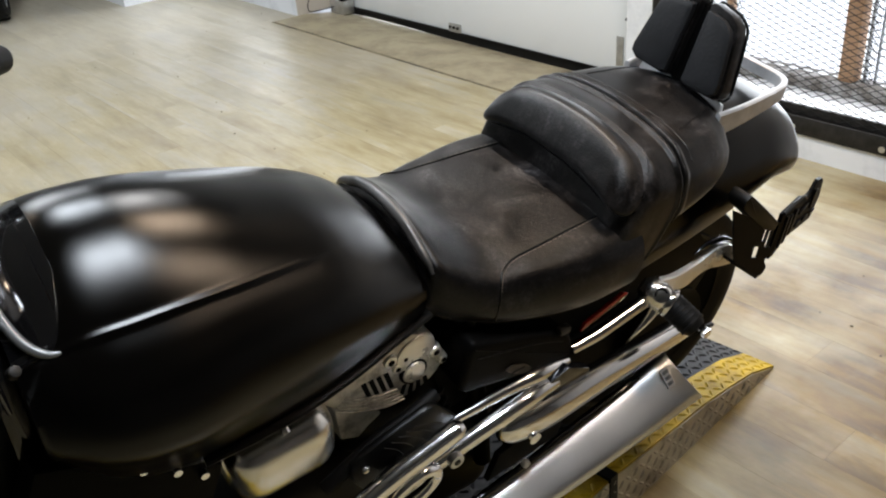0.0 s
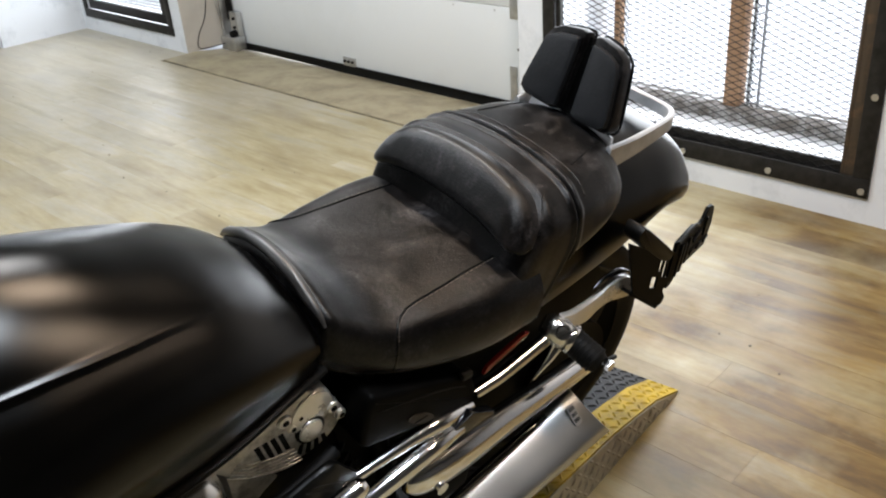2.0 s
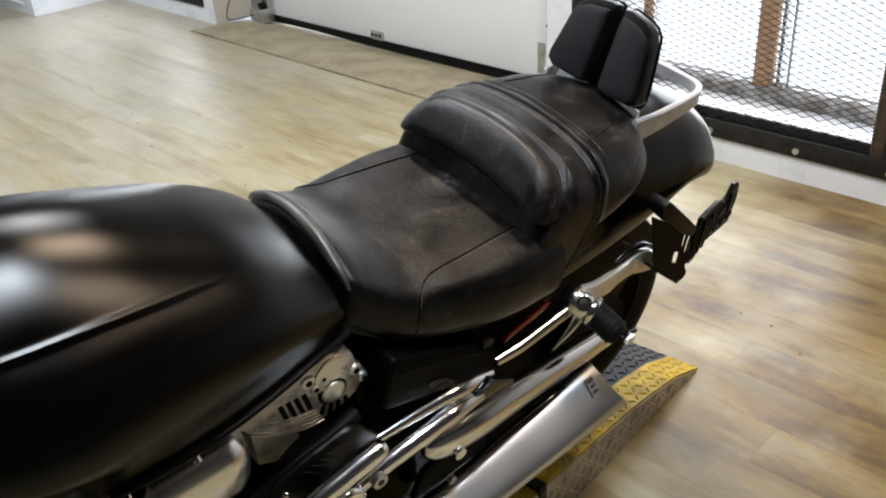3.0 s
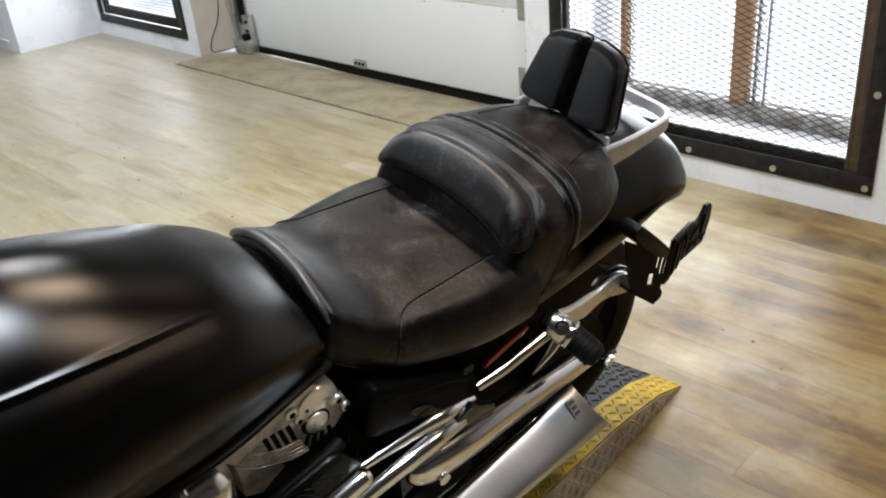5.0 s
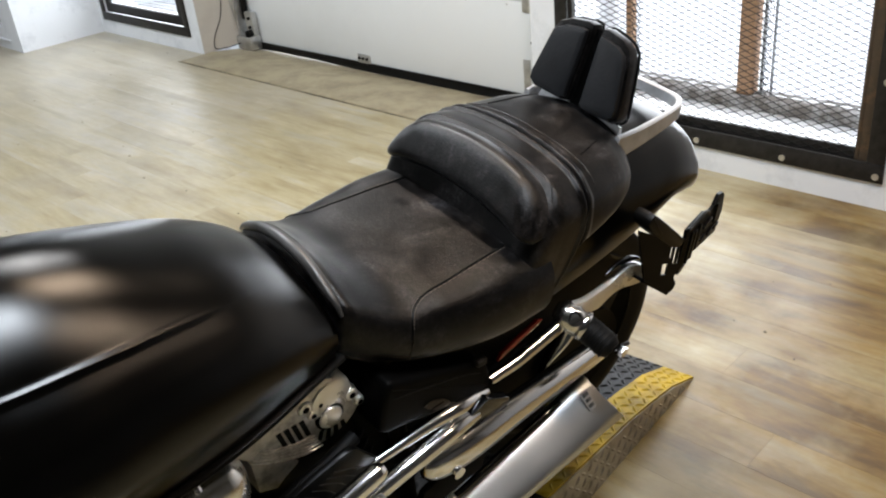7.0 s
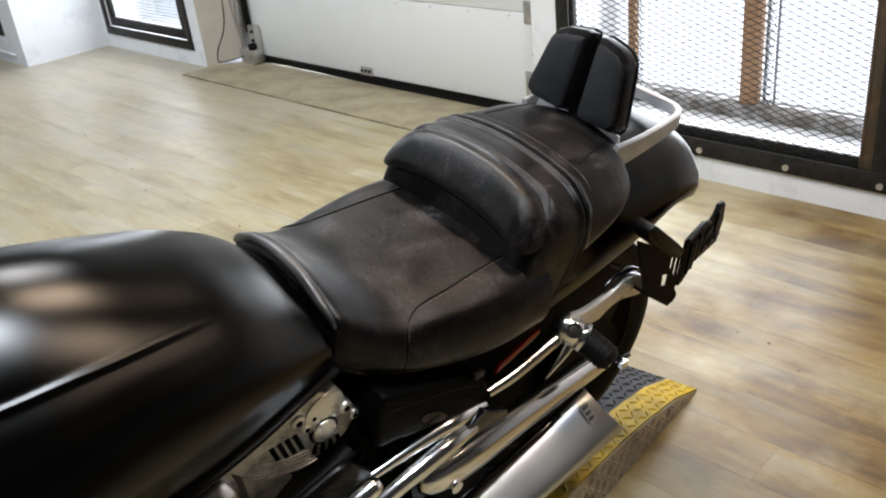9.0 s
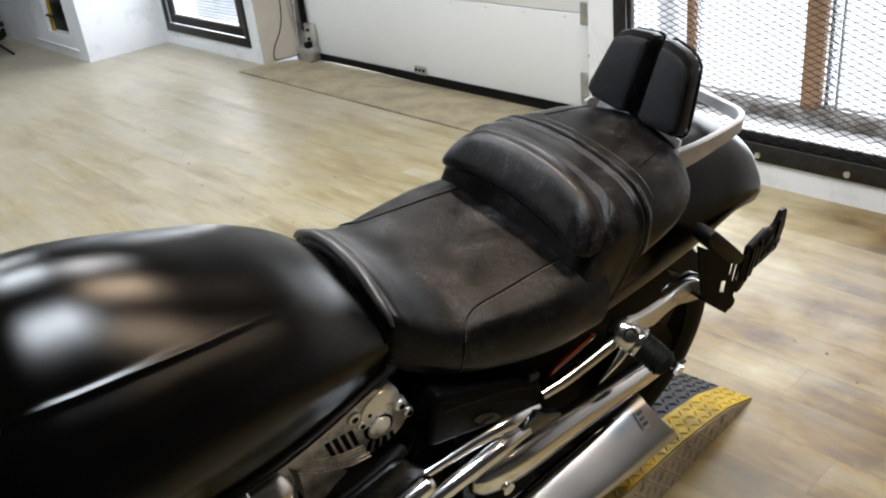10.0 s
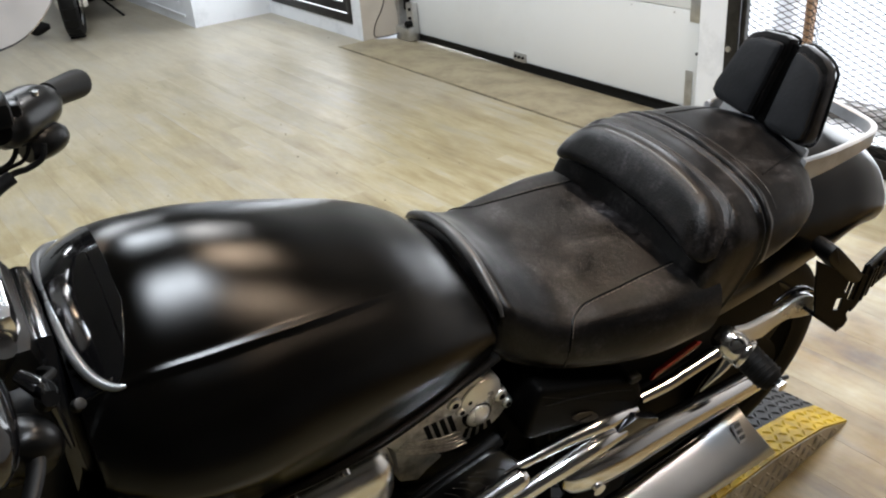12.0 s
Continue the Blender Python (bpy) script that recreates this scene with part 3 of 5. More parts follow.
def expanded_mesh(y0, y1, z0, z1, x, wy, hz, thick):
    """Expanded metal: zigzag strands in rows, each strand a tilted flat bar."""
    bm = bmesh.new()
    rows, cols = int((z1 - z0) / (hz / 2)), int((y1 - y0) / (wy / 2))
    for r in range(rows):
        z = z0 + r * hz / 2
        prev = None
        for c in range(cols + 1):
            up = (c + r) % 2
            y = y0 + c * wy / 2
            zc = z + (hz * 0.25 if up else -hz * 0.25)
            t = thick
            ring = [bm.verts.new((x - t * 0.7, y, zc - t)), bm.verts.new((x + t * 0.7, y, zc - t * 0.2)), bm.verts.new((x + t * 0.7, y, zc + t)), bm.verts.new((x - t * 0.7, y, zc + t * 0.2))]
            if prev:
                for k in range(4):
                    bm.faces.new((prev[k], prev[(k + 1) % 4], ring[(k + 1) % 4], ring[k]))
            prev = ring
    bmesh.ops.recalc_face_normals(bm, faces=bm.faces)
    return bm


def bar_frame(win, name, x0, x1, y0, y1, z0, z1, w, material, bottom=None, label=""):
    b = bottom or w
    part(name, box(x0, x1, y0, y1, z0, z0 + b, 0.003), material, win, label)
    part(name, box(x0, x1, y0, y1, z1 - w, z1, 0.003), material, win)
    part(name, box(x0, x1, y0, y0 + w, z0 + b, z1 - w, 0.003), material, win)
    part(name, box(x0, x1, y1 - w, y1, z0 + b, z1 - w, 0.003), material, win)


# ---- window behind the bike: steel frame with expanded metal, deep sill, glazing in the outer wall face ----
win = thing("window_1", Matrix(), "tall window behind a bolted black steel guard of expanded metal", "window", kind="structure")
bar_frame(win, "guard_frame", XW - 0.012, XW - 0.001, 0.949, 2.367, 0.10, 2.36, 0.062, STEEL, 0.072, "black steel guard frame")
for y in (0.972, 1.311, 1.666, 2.0, 2.335):
    part("bolt", cyl((XW - 0.022, y, 0.128), (XW - 0.011, y, 0.128), 0.0125, 0.009, segs=12), GALV, win, "zinc coach bolt")
for z in (0.47, 0.82, 1.2, 1.6):
    for y in (0.975, 2.342):
        part("bolt", cyl((XW - 0.022, y, z), (XW - 0.011, y, z), 0.0125, 0.009, segs=12), GALV, win, "zinc coach bolt")
part("angle_iron", box(XW + 0.004, XW + 0.03, 1.012, 1.045, 0.15, 2.28, 0.002), RUST, win, "rusty angle iron")
part("angle_iron", box(XW + 0.004, XW + 0.012, 1.045, 1.060, 0.15, 2.28, 0.002), RUST, win)
part("angle_iron", box(XW + 0.004, XW + 0.03, 2.285, 2.31, 0.15, 2.28, 0.002), STEEL, win)
part("angle_iron", box(XW + 0.020, XW + 0.034, 1.0, 2.32, 0.145, 0.206, 0.002), STEEL, win, "dark lower angle iron")
part("expanded_metal", expanded_mesh(1.05, 2.30, 0.165, 2.3, XW + 0.016, 0.060, 0.0255, 0.0015), MESHM, win, "black expanded metal mesh", smooth=False)
part("window_sill", box(XW + 0.035, 3.46, 1.0, 2.32, 0.10, 0.150, 0.004), SILL, win, "white painted deep sill")
part("ledge", box(3.37, 3.50, 1.0, 2.32, 0.150, 0.205, 0.012), LEDGE, win, "grimy lower window rail")
part("post", box(3.40, 3.47, 1.635, 1.70, 0.205, 2.3, 0.004), TIMBER, win, "brown weathered timber post")
part("post", box(3.44, 3.46, 1.566, 1.571, 0.205, 2.3, 0.001), STEEL, win, "dark metal mullion edge")
part("lattice", expanded_mesh(1.570, 1.634, 0.205, 2.3, 3.43, 0.032, 0.034, 0.0022), MESHM, win, "narrow dark lattice beside the post", smooth=False)
part("post", box(3.44, 3.46, 1.605, 1.618, 0.205, 2.3, 0.003), PALE, win, "grey metal mullion")
part("post", box(3.42, 3.47, 2.236, 2.262, 0.205, 2.3, 0.004), TIMBER, win, "thin brown post")
part("lattice", expanded_mesh(2.190, 2.236, 0.205, 2.3, 3.43, 0.023, 0.034, 0.0022), MESHM, win, "narrow dark lattice beside the post", smooth=False)
for y0, y1 in ((1.0, 1.565), (1.70, 2.215)):
    g = part("pane", box(3.445, 3.449, y0, y1, 0.205, 2.3), GLASS, win, "clear glass pane", smooth=False)
    g.visible_shadow = False

# ---- second window: steel frame, sash behind it, fine wire mesh ----
win = thing("window_2", Matrix(), "low window with a black steel frame and fine wire mesh", "window", kind="structure")
bar_frame(win, "guard_frame", XW - 0.012, XW - 0.001, 5.483, 6.732, 0.105, 2.36, 0.055, STEEL, 0.062, "black steel guard frame")
bar_frame(win, "sash", XW + 0.012, XW + 0.042, 5.57, 6.68, 0.166, 2.28, 0.055, STEEL, 0.065, "black inner sash")
part("window_sill", box(XW + 0.002, 3.46, 5.53, 6.68, 0.10, 0.150, 0.004), SILL, win, "white painted deep sill")
bmw = bmesh.new()
for k in range(45):
    y = 5.65 + k * 0.0225
    box(XW + 0.044, XW + 0.0465, y - 0.0011, y + 0.0011, 0.24, 2.2, bm=bmw)
for k in range(87):
    z = 0.25 + k * 0.0225
    box(XW + 0.0465, XW + 0.049, 5.65, 6.64, z - 0.0011, z + 0.0011, bm=bmw)
part("wire_mesh", bmw, STEEL, win, "fine black wire mesh", smooth=False)
g = part("pane", box(3.445, 3.449, 5.53, 6.68, 0.15, 2.3), GLASS, win, "clear glass pane", smooth=False)
g.visible_shadow = False

# ledge line and dark recess on the jutting block
tagged(finish("ledge", box(2.388, 2.40, 6.97, 7.88, 0.062, 0.079, 0.003), WALL), "thin white ledge along the wall", "ledge", kind="structure")
niche = thing("wall_cabinet", Matrix(), "dark open recess with tools in the white wall", "cabinet")
part("back", box(2.46, 2.50, 7.075, 7.515, 0.172, 1.18), BLACKM, niche, smooth=False)
part("shelf", box(2.405, 2.46, 7.08, 7.51, 0.285, 0.300, 0.002), BLACKP, niche)
part("tool_case", box(2.41, 2.458, 7.12, 7.36, 0.302, 0.40, 0.01), BLACKM, niche)
part("level", slab([(7.44, 0.172), (7.47, 0.172), (7.43, 0.42), (7.41, 0.42)], 'x', 2.41, 2.43, 0.003), YELLOW, niche, "yellow tool leaning upright")

# ================= low ramp platform =================
LIFT = Matrix.Translation((1.797, 0.963, 0)) @ Matrix.Rotation(radians(4.75), 4, 'Z')
lift = thing("ramp_platform", LIFT, "low tread-plate motorcycle platform, black deck with yellow painted edges", "platform")
SIDE = [(0.0, 0.004), (-0.127, 0.055), (-0.243, 0.08), (-0.35, 0.099), (-0.715, 0.134)]
LW = 0.62


def lift_top(x):
    xs, zs = [p[0] for p in SIDE[::-1]] , [p[1] for p in SIDE[::-1]]
    return float(np.interp(x, xs, zs))


def strip(y0, y1):
    """One lengthwise strip of the ramp's top sheet."""
    return slab(SIDE + [(x, z - 0.006) for x, z in reversed(SIDE)], 'y', y0, y1)


part("ramp_core", slab([(-0.02, 0.0)] + [(x - 0.004, z - 0.007) for x, z in SIDE] + [(-0.715, 0.0)], 'y', 0.004, LW - 0.004), BLACKM, lift, smooth=False)
part("ramp_edge", strip(0.0, 0.088), YELLOW, lift, "yellow painted tread-plate edge", smooth=False)
part("ramp_edge", strip(LW - 0.088, LW), YELLOW, lift, "yellow painted tread-plate edge", smooth=False)
part("ramp_top", strip(0.0885, LW - 0.0885), BLACKP, lift, "worn black tread-plate ramp", smooth=False)
part("ramp_side", slab([(0.0, 0.0)] + [(x, z - 0.006) for x, z in SIDE] + [(-0.715, 0.0)], 'y', -0.003, 0.003), ALU, lift, "bare aluminium tread-plate side", smooth=False)
part("joint_strap", slab([(-0.718, 0.0), (-0.745, 0.0), (-0.745, 0.142), (-0.718, 0.140)], 'y', -0.006, LW + 0.006, 0.002), BLACKM, lift, "black joint strap")
part("deck_edge", box(-2.75, -0.746, 0.0, 0.088, 0.12, 0.134), YELLOW, lift, "yellow painted deck edge", smooth=False)
part("deck_edge", box(-2.75, -0.746, LW - 0.088, LW, 0.12, 0.134), YELLOW, lift, "yellow painted deck edge", smooth=False)
part("deck", box(-2.75, -0.746, 0.0885, LW - 0.0885, 0.12, 0.134), BLACKP, lift, "black tread-plate deck", smooth=False)
part("deck_core", box(-2.75, -0.746, 0.004, LW - 0.004, 0.0, 0.119), BLACKM, lift, smooth=False)
part("deck_side", box(-2.75, -0.746, -0.003, 0.003, 0.0, 0.128), ALU, lift, "bare aluminium tread-plate side", smooth=False)


def tread(bm, m, length=0.026, width=0.0075, high=0.0036):
    """One raised lens of a tread plate."""
    n = 6
    rim = []
    for k in range(n + 1):
        t = -1 + 2 * k / n
        w = width / 2 * math.sqrt(max(0.0, 1 - t * t)) + 0.0003
        rim.append((t * length / 2, w))
    low = [bm.verts.new(m @ Vector((a, b, 0))) for a, b in rim] + [bm.verts.new(m @ Vector((a, -b, 0))) for a, b in reversed(rim)]
    top = bm.verts.new(m @ Vector((-length * 0.2, 0, high)))
    top2 = bm.verts.new(m @ Vector((length * 0.2, 0, high)))
    half = len(low) // 2
    for k in range(half - 1):
        bm.faces.new((low[k], low[k + 1], top if k < half // 2 else top2))
        j = half + k
        bm.faces.new((low[j], low[j + 1], top2 if k < half // 2 else top))
    bm.faces.new((low[half // 2], top2, top))
    bm.faces.new((low[half + half // 2], top, top2))


def tread_sheet(name, x0, x1, y0, y1, material, parent, on_side=False):
    bm = bmesh.new()
    step = 0.0265
    i = 0
    x = x1 - 0.013
    while x > x0 + 0.012:
        j = 0
        y = y0 + 0.014
        while y < y1 - 0.012:
            ang = 45 if (i + j) % 2 else -45
            if on_side:
                m = Matrix.Translation((x, -0.003, y)) @ Matrix.Rotation(radians(90), 4, 'X') @ Matrix.Rotation(radians(ang), 4, 'Z')
                if y < lift_top(x) - 0.014:
                    tread(bm, m)
            else:
                slope = math.atan2(lift_top(x - 0.005) - lift_top(x + 0.005), 0.01)
                m = Matrix.Translation((x, y, lift_top(x))) @ Matrix.Rotation(slope, 4, 'Y') @ Matrix.Rotation(radians(ang), 4, 'Z')
                tread(bm, m)
            y += step
            j += 1
        x -= step
        i += 1
    bmesh.ops.recalc_face_normals(bm, faces=bm.faces)
    ob = part(name, bm, material, parent, smooth=True, sharp=50)
    return tagged(ob, kind="stuff")


tread_sheet("treads", -1.4, 0.0, 0.0, 0.088, YELLOW, lift)
tread_sheet("treads", -1.4, 0.0, 0.09, 0.42, BLACKP, lift)
tread_sheet("treads", -1.4, 0.0, 0.0, 0.134, ALU, lift, True)

# ================= the motorcycle (x to its tail, y to its right side, z up) =================
BIKE = Matrix.Translation((1.2, 1.14, 0.15)) @ Matrix.Rotation(radians(-5), 4, 'Z') @ Matrix.Rotation(radians(12), 4, 'X')
bike = thing("motorcycle", BIKE, "satin black cruiser motorcycle with chrome pipes, leaning on the low platform", "motorcycle")
AX = (0.065, 0.0, 0.285)


def resample(line, fractions):
    """Points at given fractions of a polyline's length."""
    P = np.array(line)
    run = np.concatenate([[0], np.cumsum(np.hypot(*np.diff(P, axis=0).T))])
    return [(float(np.interp(f * run[-1], run, P[:, 0])), float(np.interp(f * run[-1], run, P[:, 1]))) for f in fractions]


def tank_profile(x, v):
    zt, yr, zr, ys, zs, yb, zb = v
    d, w, h = zt - zr, ys - yr, zr - zs
    dome = resample([(f * yr, zt - d * f ** 1.95) for f in np.linspace(0, 1, 120)], 1 - (1 - np.linspace(0, 1, 30)) ** 1.35)
    side = spline([(yr, zr, 0), (yr + 0.38 * w, zr - 0.23 * h, 0), (yr + 0.79 * w, zr - 0.55 * h, 0), (ys, zs, 0),
                   (0.5 * (ys + yb), 0.5 * (zs + zb) - 0.004, 0), (yb, zb, 0), (0.9 * yb, zb - 0.012, 0), (0, zb - 0.02, 0)], 30)
    side = resample([(p.x, p.y) for p in side], np.linspace(0, 1, 60) ** 1.5)
    # a low rounded bead along the shoulder, fading out to both ends
    high = 0.0023 * min(max((-0.65 - x) / 0.20, 0.0), 1.0) * min(max((x + 1.085) / 0.06, 0.0), 1.0)
    line = dome + side[1:-1]
    q = min(max((x + 0.80) / 0.20, 0.0), 1.0)
    q = q * q * (3 - 2 * q)
    if q > 0:
        arc = [(ys * math.sin(a) ** 1.05, zs + (zt - zs) * math.cos(a) ** 1.05) for a in np.linspace(0, math.pi / 2, 60)]
        tail = [p for p in line if p[1] < zs]
        P = np.array(line)
        run = np.concatenate([[0], np.cumsum(np.hypot(*np.diff(P, axis=0).T))])
        line = [(a + q * (c - a), b + q * (d - b)) for (a, b), (c, d) in zip(line, resample(arc + tail, run / run[-1]))]
    out = []
    for a, b in line:
        g = high * math.exp(-((a - yr) ** 2 + (b - zr) ** 2) / (2 * 0.0030 ** 2))
        out.append((a + 0.70 * g if a > 0.01 else a, b + 0.71 * g))
    return out + [(0.0, zb - 0.02)]


TANK = [
    (-1.10, 0.883, 0.138, 0.831, 0.196, 0.75, 0.155, 0.70),
    (-1.05, 0.918, 0.149, 0.851, 0.229, 0.745, 0.175, 0.655),
    (-0.95, 0.928, 0.153, 0.854, 0.246, 0.735, 0.19, 0.625),
    (-0.85, 0.906, 0.146, 0.846, 0.229, 0.733, 0.195, 0.63),
    (-0.75, 0.868, 0.130, 0.829, 0.211, 0.733, 0.19, 0.64),
    (-0.65, 0.829, 0.108, 0.803, 0.189, 0.722, 0.172, 0.65),
    (-0.585, 0.792, 0.090, 0.770, 0.166, 0.700, 0.155, 0.655),
    (-0.548, 0.757, 0.078, 0.740, 0.150, 0.690, 0.14, 0.65)]
tank = part("tank_cover", loft(TANK, 56, tank_profile, 1), DENIM, bike, "satin black tank cover", sharp=60)
for s in (-1, 1):
    part("lower_flange", tube([(x, s * (v[5] + 0.002), v[6] - 0.004) for x, v in zip(np.linspace(-0.93, -0.54, 6), curve_at(TANK, np.linspace(-0.93, -0.54, 6)))], 0.011, segs=10, flat=0.6), BLACKM, tank, "black lower flange")
    part("front_trim", tube([(-1.035, s * 0.149, 0.850), (-1.060, s * 0.147, 0.849), (-1.079, s * 0.128, 0.856), (-1.090, s * 0.095, 0.867), (-1.094, s * 0.048, 0.879), (-1.093, s * 0.0, 0.884)], [0.0010, 0.0046, 0.0060, 0.0064, 0.0060, 0.0056], segs=12), TRIM, tank, "satin grey front trim")


def insert_profile(x, v):
    """The crown of the tank cover alone, a hair proud of it."""
    zt, yr, zr = v[:3]
    d, e = zt - zr, 0.985 - 0.45 * min(max((x + 1.06) / 0.035, 0.0), 1.0) ** 2
    return [(f * yr, zt + 0.0012 - d * f ** 1.95) for f in np.linspace(0, e, 14)] + [(0.9 * e * yr, zt - 0.012 - d * e ** 1.95), (0, zt - 0.02)]


part("front_insert", loft([k for k in TANK if k[0] < -1.06] + [(-1.06, *curve_at(TANK, [-1.06])[0]), (-1.025, *curve_at(TANK, [-1.025])[0])], 20, insert_profile, 2), GLOSSB, tank, "gloss black insert at the front of the tank", sharp=40)
# steering head, lamp nacelle and clamp before the tank
part("nacelle", box(-1.42, -1.10, -0.135, 0.135, 0.56, 0.855, 0.05, 3), BLACKM, bike, "black lamp nacelle")
part("steering_head", box(-1.25, -1.115, -0.10, 0.10, 0.70, 0.90, 0.03), BLACKM, bike)
clamp = part("bar_clamp", box(-1.19, -1.13, -0.10, 0.10, 0.905, 0.95, 0.014), CHROME, bike, "chrome handlebar clamp")
for y in (-0.07, 0.07):
    part("bolt", cyl((-1.16, y, 0.948), (-1.16, y, 0.962), 0.012, segs=12, bevel=0.002), CHROME, clamp)
part("front_cover", slab([(-0.14, 0.60), (0.14, 0.60), (0.13, 0.80), (0.07, 0.885), (-0.07, 0.885), (-0.13, 0.80)], 'x', -1.13, -1.10, 0.012), GLOSSB, bike, "gloss black front cover")
for s in (-1, 1):
    shroud = part("radiator_shroud", slab([(-1.16, 0.32), (-0.98, 0.36), (-0.90, 0.58), (-0.98, 0.66), (-1.12, 0.72), (-1.17, 0.60)], 'y', min(s * 0.13, s * 0.185), max(s * 0.13, s * 0.185), 0.014), MATT, bike, "black radiator shroud")
    for x, z in ((-1.005, 0.650), (-0.965, 0.618), (-0.932, 0.588)):
        part("bolt", cyl((x, s * 0.183, z), (x, s * 0.194, z), 0.0075, 0.006, segs=12), CHROME, shroud, "chrome bolt")


# ---- saddle ----
def seat_profile(x, v):
    zc, ze, w, zb = v
    return [(0, zc), (0.4 * w, zc + 0.22 * (ze - zc)), (0.74 * w, ze + 0.1 * (zc - ze)), (0.92 * w, ze - 0.014), (w, ze - 0.050), (0.985 * w, 0.5 * (ze - 0.06 + zb)), (0.90 * w, zb), (0.8 * w, zb - 0.006), (0, zb - 0.01)]


SEAT = [
    (-0.545, 0.750, 0.715, 0.137, 0.655),
    (-0.53, 0.774, 0.738, 0.15, 0.64),
    (-0.50, 0.755, 0.724, 0.165, 0.62),
    (-0.45, 0.718, 0.697, 0.182, 0.60),
    (-0.35, 0.696, 0.688, 0.204, 0.575),
    (-0.25, 0.690, 0.689, 0.216, 0.56),
    (-0.14, 0.688, 0.686, 0.213, 0.555)]
seat = part("rider_seat", loft(SEAT, 48, seat_profile, 6), LEATHER, bike, "creased black leather rider saddle", sharp=60)


def on_seat(keys, prof, x, y):
    """Height of a lofted skin at x and y."""
    half = [(p.x, p.y) for p in spline([(a, b, 0) for a, b in prof(x, curve_at(keys, [x])[0])], 6)]
    top = half[:half.index(max(half))]
    return float(np.interp(abs(y), [p[0] for p in top], [p[1] for p in top]))


part("piping", tube([(-0.533, y, on_seat(SEAT, seat_profile, -0.531, y) + 0.001) for y in (-0.14, -0.125, -0.10, -0.06, 0, 0.06, 0.10, 0.125, 0.14)], [0.003, 0.006, 0.0085, 0.0095, 0.0095, 0.0095, 0.0085, 0.006, 0.003], segs=12), LIP, seat, "raised leather front lip")
for s in (-1, 1):
    path = [(-0.428, 0.177), (-0.416, 0.163), (-0.400, 0.153), (-0.380, 0.147), (-0.32, 0.143), (-0.25, 0.138), (-0.19, 0.134)]
    fine = spline([(x, s * y, 0) for x, y in path], 6)
    part("seam", tube([(p.x, p.y, on_seat(SEAT, seat_profile, p.x, p.y) + 0.0003) for p in fine], 0.0021, segs=6, per=2), BLACKM, seat, "sunken black seam")
    bms = bmesh.new()
    for a, b in zip(fine[::1], fine[1::1]):
        q = a.lerp(b, 0.7)
        for u, v in ((a, q),):
            d = Vector((0, s * 0.0042, 0))
            pu, pv = u + d, v + d
            tube([(pu.x, pu.y, on_seat(SEAT, seat_profile, pu.x, pu.y) + 0.0002), (pv.x, pv.y, on_seat(SEAT, seat_profile, pv.x, pv.y) + 0.0002)], 0.0007, segs=5, per=1, bm=bms)
    part("stitches", bms, THREAD, seat, "row of pale stitches")
    # seam that drops down the flank
    part("seam", tube([(-0.428, s * 0.177, on_seat(SEAT, seat_profile, -0.428, 0.177)), (-0.434, s * 0.186, 0.648), (-0.438, s * 0.184, 0.61)], 0.0018, segs=6), BLACKM, seat)

def bolster_profile(x, v):
    zc, ze, w, zb = v
    d = zc - ze
    return [(0, zc), (0.42 * w, zc - 0.16 * d), (0.74 * w, zc - 0.62 * d), (0.92 * w, ze - 0.014), (w, ze - 0.05), (0.98 * w, 0.5 * (ze - 0.06 + zb)), (0.90 * w, zb), (0.8 * w, zb - 0.006), (0, zb - 0.01)]


def bowed(bm, k=0.5):
    """Bends the sides forward, and rakes the rear edge of the skirt."""
    for v in bm.verts:
        v.co.x -= k * v.co.y ** 2 + 0.35 * max(0.0, 0.70 - v.co.z) * min(max((v.co.x + 0.13) / 0.09, 0), 1)
    return bm


BOL = [
    (-0.186, 0.640, 0.632, 0.186, 0.60),
    (-0.180, 0.690, 0.676, 0.192, 0.59),
    (-0.172, 0.722, 0.704, 0.195, 0.585),
    (-0.160, 0.748, 0.730, 0.197, 0.58),
    (-0.135, 0.780, 0.759, 0.199, 0.58),
    (-0.113, 0.7955, 0.776, 0.199, 0.58),
    (-0.100, 0.8025, 0.783, 0.199, 0.578),
    (-0.086, 0.8025, 0.782, 0.199, 0.575),
    (-0.056, 0.799, 0.777, 0.198, 0.57),
    (-0.0405, 0.7975, 0.776, 0.198, 0.57),
    (-0.0388, 0.793, 0.772, 0.195, 0.57)]
bolster = part("seat_bolster", bowed(loft(BOL, 110, bolster_profile, 6)), LEATHER, bike, "black leather bolster behind the rider saddle", sharp=60)


def crown(y):
    """How far the bolster falls from its middle to y."""
    return 0.024 * min(abs(y) / 0.19, 1.0) ** 2.2


# soft lumbar pad that bulges over the riser; its ends turn in
ring = spline([(-0.128, 0.775, 0), (-0.108, 0.798, 0), (-0.122, 0.8075, 0), (-0.136, 0.8085, 0), (-0.153, 0.802, 0), (-0.171, 0.785, 0), (-0.184, 0.766, 0), (-0.189, 0.752, 0), (-0.184, 0.742, 0), (-0.170, 0.739, 0), (-0.150, 0.745, 0)], 4)
bmp = bmesh.new()
rows = []
for k in range(57):
    u = -1 + 2 * k / 56
    y = 0.194 * math.sin(u * math.pi / 2)
    e = min(max((abs(y) - 0.145) / 0.049, 0.0), 1.0)
    g = max(0.03, math.sqrt(1 - e ** 2.4))
    row = []
    for p in ring:
        px, pz = -0.132 + (p.x + 0.132) * (0.35 + 0.65 * g), 0.765 + (p.y - 0.765) * (0.25 + 0.75 * g)
        yy = y * (1 - 1.5 * (pz - 0.75))
        row.append(bmp.verts.new((px - 0.5 * y * y, yy, pz - crown(y) - 0.006 * e)))
    rows.append(row)
